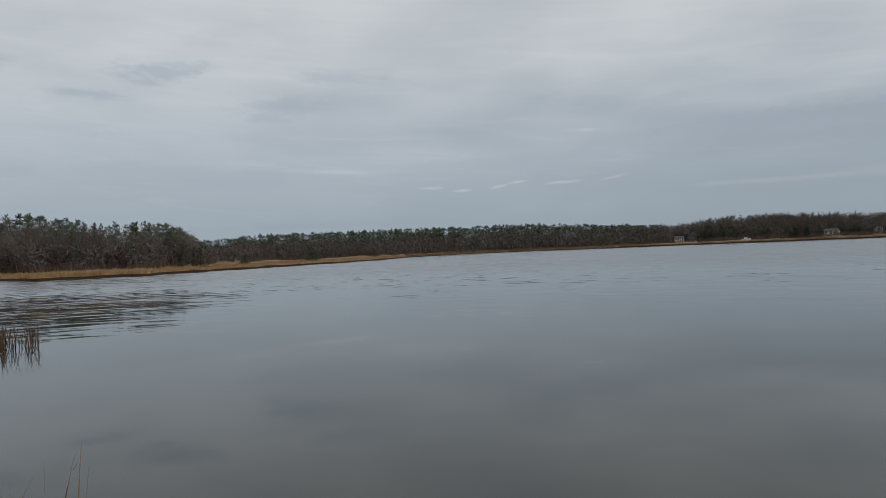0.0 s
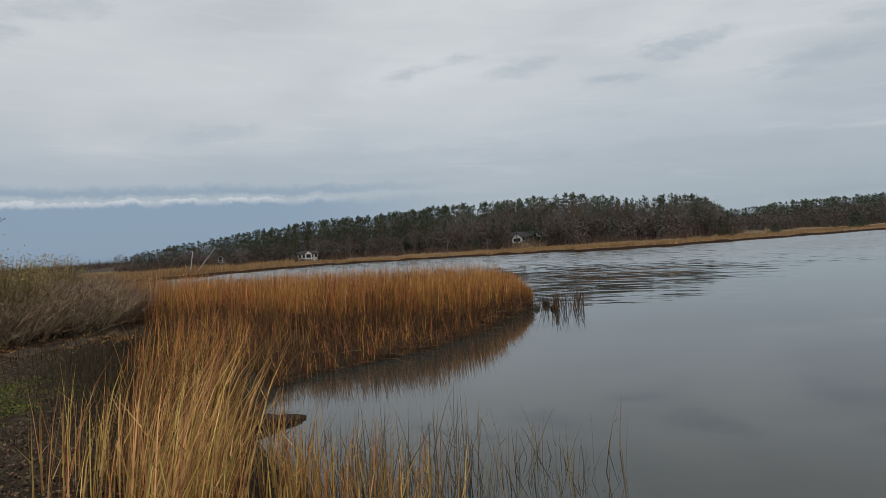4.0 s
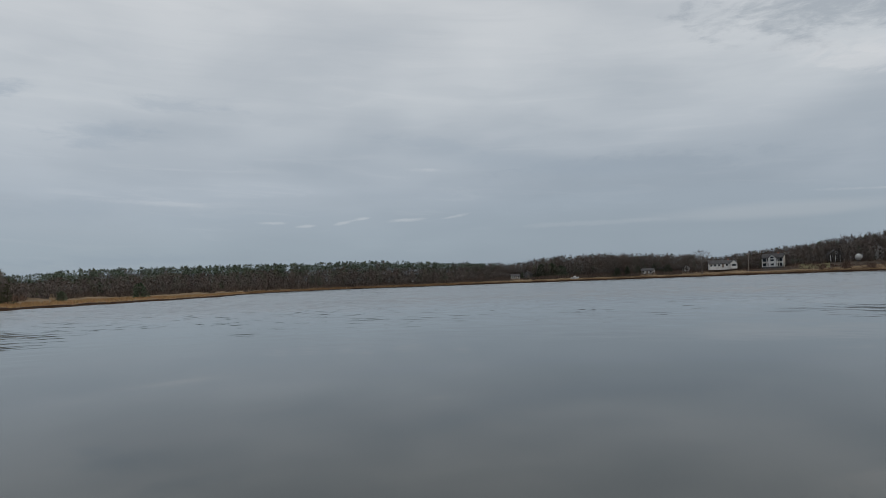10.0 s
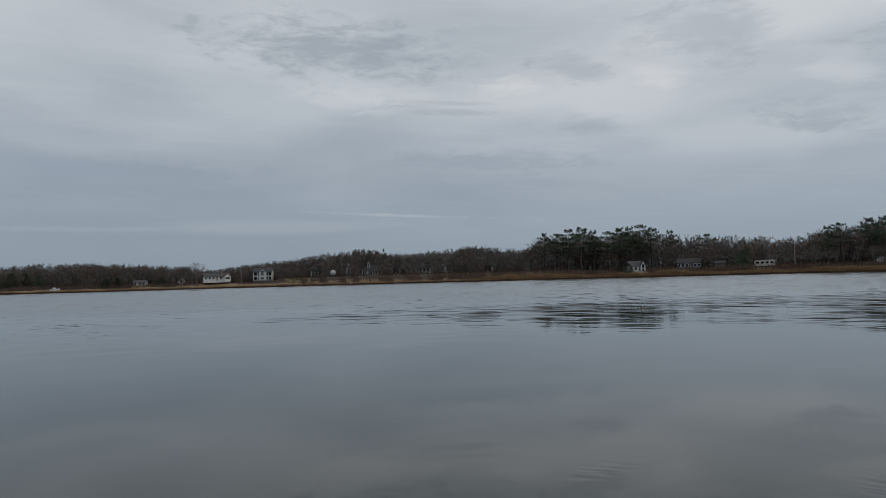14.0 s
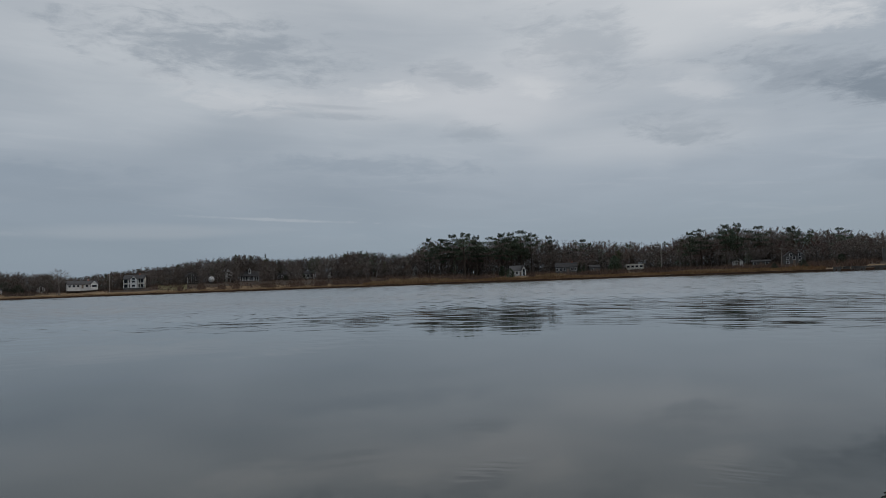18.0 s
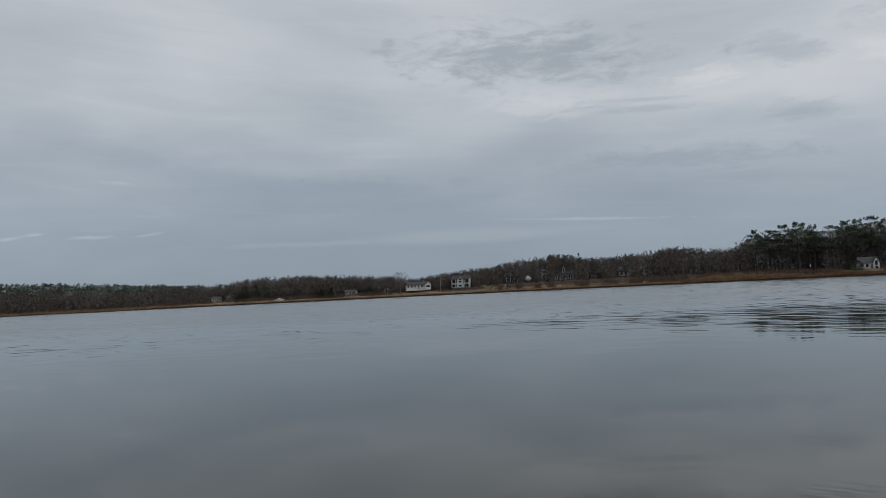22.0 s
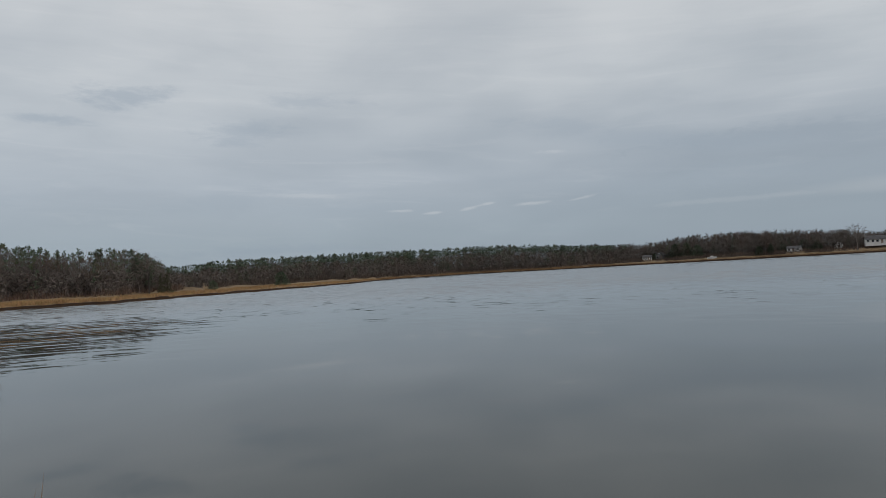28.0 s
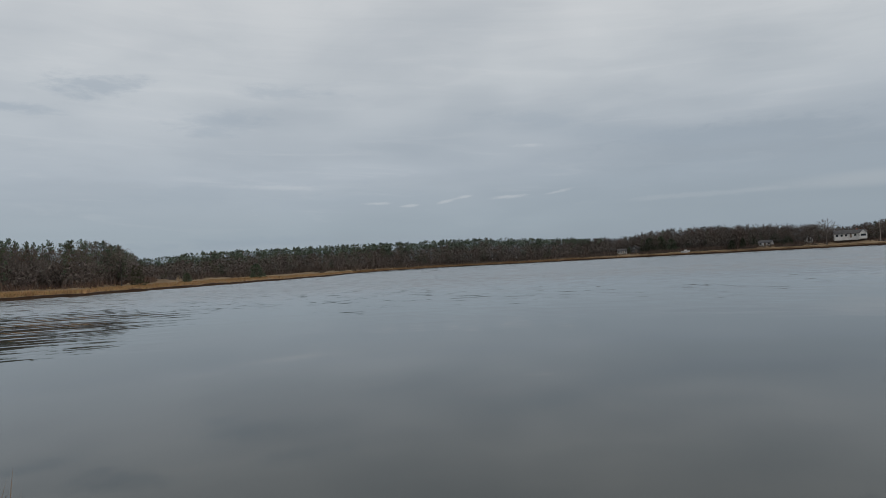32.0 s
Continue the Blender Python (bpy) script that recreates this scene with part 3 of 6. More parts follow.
# ---------------------------------------------------------------- trees
def bare_tree(seed, h=12.0, wide=0.75, low=0.22, limbs=8, subs=5, twigs_each=12, thin=0.03, stem=0.016):
    """A leafless broadleaf tree: limbs that arch up into a rounded crown, branches, and a haze of fine twigs at its edge. Returns wood and twigs."""
    r = random.Random(seed)
    wood, twigs = Mesh(), Mesh()
    mid, rz, rx = h * (low + (1 - low) * 0.46), h * (1 - low) * 0.54, h * wide * 0.5

    def rim(a, e, k):
        """A point of the crown, k of the way from its middle to its edge."""
        wob = 1 + 0.16 * math.sin(3 * a + seed) + 0.10 * math.sin(5 * a + 4 * e + seed)
        return Vector((rx * wob * k * math.cos(e) * math.cos(a), rx * wob * k * math.cos(e) * math.sin(a), mid + rz * k * math.sin(e)))

    def branch(p, q, rad, up):
        m = p.lerp(q, 0.5) + Vector((r.gauss(0, 0.02), r.gauss(0, 0.02), up)) * h
        s = (q - p).cross(Vector((r.uniform(-1, 1), r.uniform(-1, 1), r.uniform(-1, 1)))).normalized() * rad
        wood.quad(p - s, p + s, m + s * 0.75, m - s * 0.75)
        wood.tri(m - s * 0.75, m + s * 0.75, q)
        return m

    lean = Vector((r.uniform(-0.05, 0.05), r.uniform(-0.05, 0.05), 1))
    top = low + 0.2
    wood.tube([Vector((0, 0, -0.3)), lean * (h * low * 0.6), lean * (h * top), lean * (h * (top + 0.22))], [h * stem, h * stem * 0.8, h * stem * 0.55, h * stem * 0.2], 5)
    for i in range(limbs):
        a = 6.283 * i * 0.618 + r.uniform(-0.3, 0.3)
        e = math.asin(max(-0.35, min(0.98, -0.3 + 1.28 * (i + r.random()) / limbs)))
        p, q = lean * (h * r.uniform(low * 0.8, top + 0.12)), rim(a, e, r.uniform(0.66, 0.8))
        m = branch(p, q, h * stem * 0.34, 0.045)
        for _ in range(subs):
            f = r.uniform(0.3, 1.0)
            b = p.lerp(m, f * 2) if f < 0.5 else m.lerp(q, f * 2 - 1)
            a2, e2 = a + r.gauss(0, 0.5), min(1.5, max(-0.6, e + r.gauss(0, 0.38)))
            c = rim(a2, e2, r.uniform(0.82, 0.96))
            m2 = branch(b, c, h * stem * 0.13, 0.02)
            for _ in range(twigs_each):
                g = r.uniform(0.15, 1.0)
                w = b.lerp(m2, g * 2) if g < 0.5 else m2.lerp(c, g * 2 - 1)
                out = (c - Vector((0, 0, mid - 0.25 * rz))).normalized()
                t = (out + Vector((r.gauss(0, 0.55), r.gauss(0, 0.55), r.gauss(0.15, 0.45)))).normalized() * h * r.uniform(0.04, 0.11)
                s = t.cross(Vector((r.uniform(-1, 1), r.uniform(-1, 1), r.uniform(-1, 1)))).normalized() * thin
                twigs.tri(w - s, w + s, w + t)
    k = h / max(p.z for p in twigs.v)
    for mesh in (wood, twigs):
        mesh.v = [p * k for p in mesh.v]
    return wood, twigs


def pine_tree(seed, h=16.0, bare=0.35, width=0.22, tiers=14, tufts=26, leaf=0.024, pointed=False, ragged=0.25):
    """A white pine: a straight stem and level limbs in ragged tiers, each bearing flat plates of needles with sky between them."""
    r = random.Random(seed)
    wood, crown = Mesh(), Mesh()
    lean = Vector((r.uniform(-0.03, 0.03), r.uniform(-0.03, 0.03), 1))
    side_a, pull, thick = r.uniform(0, 6.283), r.uniform(0.1, 0.35), 0.40 * (1 - bare) * h / tiers
    wood.tube([lean * (h * f) + Vector((0, 0, -0.3 * (f == 0))) for f in (0, 0.3, 0.6, 0.97)], [h * 0.016, h * 0.013, h * 0.008, 0.02], 5)
    for t in range(tiers):
        f = bare + (0.985 - bare) * (t + r.uniform(-0.2, 0.35)) / (tiers - 1)
        u = min(1.0, max(0.0, (f - bare) / (1 - bare)))
        reach = h * width * (0.55 + 0.5 * math.sin(math.pi * min(1, 0.12 + u * 0.8))) * (0.16 + 0.84 * (1 - u) ** 0.5)
        if pointed:
            reach = h * width * (0.10 + 1.0 * (1 - u) ** 0.75)
        for k in range(4):
            if r.random() < ragged:
                continue
            a = r.uniform(0, 6.283)
            ln = reach * r.uniform(0.6, 1.15) * (1 + pull * math.cos(a - side_a))
            base = lean * (h * min(f, 0.97))
            end = base + Vector((math.cos(a), math.sin(a), r.uniform(0.0, 0.28) + 0.2 * u)) * ln
            side = Vector((-math.sin(a), math.cos(a), 0.6)) * h * 0.0035
            wood.quad(base - side, base + side, end + side * 0.3, end - side * 0.3)
            along, across = (end - base).normalized(), Vector((-math.sin(a), math.cos(a), 0))
            for _ in range(int(tufts * (0.12 + 0.88 * min(1.2, ln / (h * width))))):
                g = 1 - 0.75 * r.random() ** 1.3
                half = 0.42 * ln * math.sin(math.pi * min(0.92, 0.25 + 0.7 * g))
                q = base + along * (ln * g) + across * r.uniform(-half, half) + Vector((0, 0, r.gauss(0.2, 0.6) * thick))
                e1 = (along * 0.3 + Vector((r.gauss(0, 0.6), r.gauss(0, 0.6), r.gauss(0.15, 0.4)))).normalized() * h * leaf * r.uniform(0.7, 1.6)
                e2 = e1.cross(Vector((r.uniform(-1, 1), r.uniform(-1, 1), r.uniform(-1, 1)))).normalized() * h * leaf * 0.42
                crown.tri(q - e2, q + e2, q + e1)
    return wood, crown


def conifer_bush(seed, h=5.0, width=0.5, n=900):
    """A dense cedar or juniper shrub, ragged and wider low down."""
    r = random.Random(seed)
    wood, crown = Mesh(), Mesh()
    wood.tube([Vector((0, 0, -0.2)), Vector((0, 0, h * 0.5)), Vector((0, 0, h * 0.95))], [h * 0.02, h * 0.014, 0.01], 4)
    for _ in range(n):
        u = r.random() ** 1.25
        a = r.uniform(0, 6.283)
        rad = h * width * 0.5 * (1 - u ** 2.2) ** 0.6 * r.uniform(0.35, 1.1) * (1 + 0.25 * math.sin(3 * a + 5 * u))
        p = Vector((rad * math.cos(a), rad * math.sin(a), h * (0.04 + 0.93 * u)))
        e = Vector((math.cos(a) * 0.6, math.sin(a) * 0.6, r.uniform(0.3, 1.1))).normalized() * h * r.uniform(0.05, 0.10)
        s = e.cross(Vector((r.uniform(-1, 1), r.uniform(-1, 1), r.uniform(-1, 1)))).normalized() * h * 0.022
        crown.tri(p - s, p + s, p + e)
        crown.tri(p - s * 1.1, p + s - e * 0.3, p + e * 0.5 + s * 1.3)
    return wood, crown


BARE = [bare_tree(s, 12, w, lo, n, 6, 14, 0.042) for s, w, lo, n in ((11, 0.78, 0.24, 9), (12, 0.6, 0.18, 9), (13, 0.95, 0.26, 10), (14, 0.7, 0.30, 8), (15, 0.85, 0.15, 10))]
PINE = [pine_tree(s, 16, b, w, 13, 105, 0.018, False, 0.25) for s, b, w in ((21, 0.2, 0.24), (22, 0.28, 0.27), (23, 0.15, 0.22), (24, 0.32, 0.29))]
PINE += [pine_tree(25, 16, 0.04, 0.25, 15, 100, 0.019, True, 0.12)]
PINE += [pine_tree(s, 16, b, w, 9, 170, 0.018, False, 0.25) for s, b, w in ((26, 0.42, 0.34), (27, 0.38, 0.29), (28, 0.46, 0.36))]
BUSH = [conifer_bush(s, 5, w) for s, w in ((31, 0.75), (32, 0.5), (33, 0.95))]


def skyline(az):
    return float(np.interp(az, SKY_AZ, SKY_EL))


SKY_AZ = [-85, -72, -67.7, -62.2, -56.4, -51, -47.5, -42.9, -39, -34.6, -31, -28.3, -26.2, -22.4, -20.5, -19, -17.6, -14.6, -6, 3, 7.8, 10.5, 12.3, 16.7, 18.8, 21.8, 25, 28.8, 31, 34.1, 36.3, 38.9, 42.5, 45.3, 48, 52.2, 54.9, 59, 60.4, 62.9, 65, 67, 68.5, 70, 74.3, 78.2, 81.4, 84, 86, 88, 90.9, 92.6, 96, 105]
SKY_EL = [0.3, 0.3, 0.5, 1.6, 2.3, 2.9, 3.0, 3.3, 3.6, 3.6, 3.8, 3.4, 3.0, 3.15, 2.6, 1.7, 1.65, 1.95, 1.97, 1.95, 1.95, 1.75, 1.67, 1.47, 1.47, 1.88, 1.92, 1.72, 1.67, 1.22, 1.52, 1.82, 2.27, 2.62, 2.17, 2.32, 2.62, 2.22, 3.2, 3.6, 3.2, 3.55, 3.5, 2.9, 2.65, 2.3, 2.9, 3.3, 3.0, 2.9, 2.6, 2.35, 2.3, 2.3]


def tall(az, d, el):
    """The height of a tree at that place whose top stands at that elevation from the eye."""
    return d * math.tan(radians(el)) + EYE - height(az, d)


THINGS = {}
CLEARINGS = [(-35.7, -32.6, 226), (-52.9, -51.0, 226), (-59.2, -58.1, 212), (18.2, 19.9, 486), (28.3, 29.6, 452), (31.4, 35.8, 446), (37.0, 38.9, 446), (41.2, 42.3, 440), (42.8, 43.8, 426), (44.2, 44.8, 455), (45.4, 47.0, 440), (48.1, 49.2, 446), (50.2, 51.2, 446), (52.1, 52.6, 440), (55.6, 56.2, 430), (58.9, 59.45, 420),
             (66.3, 68.4, 378), (70.4, 72.6, 386), (76.0, 77.5, 388), (87.3, 88.8, 350), (93.4, 97.2, 320)]


def in_clearing(az, d):
    """Open ground between the water and the front of a house."""
    return any(a < az < c and d < far for a, c, far in CLEARINGS)


def plant(kind, k, az, d, h, name, label, mats, category="tree", sx=1.0, group=""):
    """One tree of a kind at its place; the first of each look is built, the others are copies."""
    base = {"bare": (BARE, 12), "pine": (PINE, 16), "bush": (BUSH, 5)}[kind]
    key = (kind, k % len(base[0]), mats, name)
    s = h / base[1]
    m = Matrix.Translation(place(az, d, -0.05)) @ Matrix.Rotation(rnd.uniform(0, 6.283), 4, "Z") @ Matrix.Diagonal((s * sx, s * sx, s, 1))
    if key not in THINGS:
        data = [me.data(nm, mt) for me, nm, mt in zip(base[0][k % len(base[0])], ("trunk", "crown"), mats)]
        THINGS[key] = data
    e = new(name)
    e.matrix_world = m
    for nm, me in zip(("trunk", "crown"), THINGS[key]):
        part(nm, me, None, e)
    return tagged(e, label, category, group)


BARK, PINES = ("bark", "twig"), ("pinebark", "needle")
L_BARE, L_PINE = "leafless grey-brown tree at the edge of the woods", "tall dark green pine with ragged level limbs"


class Forest:
    """Woods too dense to count, gathered into one mesh per look."""

    def __init__(self):
        self.v, self.f = {}, {}
        self.n = {}

    def add(self, mat, mesh, m):
        me = np.array([tuple(p) for p in mesh.v]) if not isinstance(mesh, tuple) else mesh[0]
        fs = mesh.f if not isinstance(mesh, tuple) else mesh[1]
        a = np.array(m)
        v = me @ a[:3, :3].T + a[:3, 3]
        k = self.n.get(mat, 0)
        self.v.setdefault(mat, []).append(v)
        self.f.setdefault(mat, []).extend(tuple(i + k for i in q) for q in fs)
        self.n[mat] = k + len(v)

    def emit(self, name, labels):
        for mat in self.v:
            me = bpy.data.meshes.new(name)
            me.from_pydata(np.concatenate(self.v[mat]).tolist(), [], self.f[mat])
            me.materials.append(M[mat])
            me.update()
            tagged(new(name, me), labels[mat], "woods", kind="stuff")


def arr(mesh):
    return (np.array([tuple(p) for p in mesh.v]), mesh.f)


MID_BARE, FAR_BARE = ([tuple(arr(x) for x in bare_tree(s, 12, w, lo, 7, 5, n, thin, 0.012)) for s, w, lo in ((41, 0.7, 0.16), (42, 0.6, 0.24), (43, 0.85, 0.12), (47, 0.75, 0.2), (49, 0.95, 0.15))] for n, thin in ((9, 0.045), (9, 0.075)))
FAR_PINE = [tuple(arr(x) for x in pine_tree(s, 16, b, w, 9, 32, 0.030, p, 0.22)) for s, b, w, p in ((44, 0.08, 0.26, True), (45, 0.2, 0.28, False), (46, 0.25, 0.30, False), (48, 0.15, 0.28, True))]
WOODS = {"bark": "grey trunks of the dense bare woods", "twig": "bare grey-brown twigs of the dense woods", "twigred": "bare russet twigs of the dense woods",
         "pinebark": "dark trunks of the pine woods", "needle": "dark green pine woods along the skyline", "needleol": "olive green pines among bare trees"}


def woods(name, a0, a1, n, depth, pine, low, seed, d0=None, jit=0.07, crowns=0):
    """Fill a stretch of shore between two azimuths with n trees up to the skyline."""
    r = random.Random(seed)
    fo = Forest()
    for _ in range(n):
        az = r.uniform(a0, a1)
        u = r.random()
        s0 = float(np.interp(az, AZ_M, MARSH)) + 8 if d0 is None else d0
        d = r_far(az) + s0 + u * depth
        el = skyline(az) * (low + (1 - low) * min(1.0, u * 1.9)) * (1 + r.uniform(-jit, jit * 0.8))
        if in_clearing(az, d):
            continue
        h = min(max(tall(az, d, el), 2.2), 24.0)
        m = Matrix.Translation(place(az, d, -0.1)) @ Matrix.Rotation(r.uniform(0, 6.283), 4, "Z")
        if r.random() < pine * min(1.2, max(0.35, 1.7 * u - 0.25)):
            t = r.choice(FAR_PINE)
            if az > 15:
                h *= 0.9
            m = m @ Matrix.Diagonal((h / 16, h / 16, h / 16, 1))
            fo.add("pinebark", t[0], m)
            fo.add("needle" if r.random() < 0.7 else "needleol", t[1], m)
        else:
            t = r.choice(MID_BARE if az < -19 else FAR_BARE)
            sx = r.uniform(0.85, 1.2) if az < 17 else r.uniform(1.0, 1.35)
            m = m @ Matrix.Diagonal((sx * h / 12, sx * h / 12, h / 12, 1))
            fo.add("bark", t[0], m)
            fo.add("twig" if r.random() < 0.7 else "twigred", t[1], m)
    if crowns:                            # the closed tops of pines further back
        tri = []
        for _ in range(crowns):
            az = r.uniform(a0, a1)
            d = r_far(az) + float(np.interp(az, AZ_M, MARSH)) + r.uniform(30, depth)
            c = polar(az, d, EYE + d * math.tan(radians(skyline(az) * r.triangular(0.3, 0.99, 0.9) - 0.06)))
            if noise.noise(Vector((az * 0.9, d * 0.02, c.z * 0.35))) < 0.28 - 0.5 * c.z / (EYE + d * math.tan(radians(skyline(az)))):
                continue
            k = d * r.uniform(0.001, 0.0022)
            tri += [c + Vector((r.uniform(-k, k), r.uniform(-k, k), r.uniform(-k * 0.6, k * 0.6))) for _ in range(3)]
        fo.add("needle", (np.array([tuple(p) for p in tri]), [(3 * i, 3 * i + 1, 3 * i + 2) for i in range(len(tri) // 3)]), Matrix.Identity(4))
    fo.emit(name, WOODS)


# ---------------------------------------------------------------- woods along the shores
woods("left_woods", -65.5, -37, 300, 50, 0.8, 0.5, 1)
woods("left_woods", -65, -42, 110, 40, 3.5, 0.9, 8, None, 0.07, 7000)
woods("left_woods", -37, -19.0, 210, 42, 0.5, 0.6, 2)
woods("far_woods", -21, 17, 660, 95, 0.95, 0.42, 3, None, 0.05, 42000)
woods("right_woods", 14, 36, 330, 70, 0.25, 0.6, 4, 36)
woods("right_woods", 36, 60, 320, 70, 0.2, 0.55, 5, 44)
woods("right_woods", 59, 81, 260, 55, 0.15, 0.5, 6, 62)
woods("right_woods", 80, 106, 290, 60, 0.2, 0.5, 7, 50)
woods("left_woods", -36.4, -31.6, 46, 26, 0.7, 0.85, 19, 96)
woods("right_woods", 16.5, 60, 190, 30, 0.25, 0.96, 21, 96)


def brush(name, mat, label, a0, a1, n, s0, s1, hgt, seed):
    """Leafless undergrowth at the foot of the woods."""
    r = random.Random(seed)
    b = Mesh()
    for _ in range(n):
        az = r.uniform(a0, a1)
        d = r_far(az) + float(np.interp(az, AZ_M, MARSH)) + r.uniform(s0, s1)
        if in_clearing(az, d) and r.random() < 0.8:
            continue
        p = place(az, d, -0.05)
        h = hgt * r.uniform(0.4, 1.1) * (0.6 + 0.8 * abs(noise.noise(p * 0.08)))
        for _ in range(5):
            e = Vector((r.uniform(-0.6, 0.6), r.uniform(-0.6, 0.6), 1)) * h * r.uniform(0.5, 1)
            q = p + Vector((r.uniform(-0.8, 0.8), r.uniform(-0.8, 0.8), 0))
            t = Vector((r.uniform(-1, 1), r.uniform(-1, 1), 0)).normalized() * 0.09
            b.tri(q - t, q + t, q + e)
    return stuff(name, b, mat, label, "undergrowth")


def thicket(name, a0, a1, n, s0, s1, lo, hi, seed):
    """Saplings and tangled twigs that close the woods between the trunks."""
    r = random.Random(seed)
    b = Mesh()
    for _ in range(n):
        az = r.uniform(a0, a1)
        d = r_far(az) + float(np.interp(az, AZ_M, MARSH)) + r.uniform(s0, s1)
        if in_clearing(az, d):
            continue
        p = place(az, d, -0.1)
        h = max(1.0, tall(az, d, skyline(az) * r.uniform(lo, hi)))
        for k in range(10):
            f = 0.0 if k < 1 else r.uniform(0.1, 0.85)
            q = p + Vector((r.uniform(-0.9, 0.9), r.uniform(-0.9, 0.9), f * h))
            if k < 1:
                e = Vector((r.gauss(0, 0.3), r.gauss(0, 0.3), 1)) * h * 0.7
            else:
                e = Vector((r.gauss(0, 0.8), r.gauss(0, 0.8), r.uniform(0.0, 1.0))).normalized() * h * r.uniform(0.14, 0.34)
            t = e.cross(Vector((r.uniform(-1, 1), r.uniform(-1, 1), r.uniform(-1, 1)))).normalized() * r.uniform(0.05, 0.16)
            b.tri(q - t, q + t, q + e)
    return stuff(name, b, "thicket", "grey-brown saplings and tangled twigs within the woods", "thicket")


thicket("thicket", -65.5, -37, 3300, 8, 30, 0.2, 0.55, 91)
thicket("thicket", -38, -19, 2600, 6, 26, 0.25, 0.62, 92)
thicket("thicket", -20, 17, 4300, 8, 60, 0.3, 0.86, 93)
thicket("thicket", 14, 60, 6800, 26, 66, 0.35, 0.95, 94)
thicket("thicket", 58, 104, 5400, 40, 66, 0.25, 0.8, 95)
brush("undergrowth", "brushdark", "low dark scrub on the distant shore", -82, -62, 1600, 30, 150, 3.4, 70)
brush("undergrowth", "brushred", "russet leafless undergrowth at the foot of the woods", -66, -18, 5000, 2, 22, 2.6, 71)
brush("undergrowth", "brushdark", "grey leafless undergrowth at the foot of the woods", -16, 16, 4500, 2, 30, 3.2, 72)
brush("undergrowth", "brushred", "brown leafless undergrowth along the far shore", 14, 100, 8000, 6, 50, 2.8, 73)
brush("undergrowth", "brushred", "tall russet undergrowth in front of the houses", 40.8, 66, 5200, 2, 16, 2.2, 74)
brush("undergrowth", "brushred", "tall russet undergrowth along the shore", 68.6, 92.5, 4600, 2, 16, 3.4, 75)
brush("undergrowth", "brushdark", "grey undergrowth along the shore", 15, 33, 2600, 4, 18, 3.0, 76)

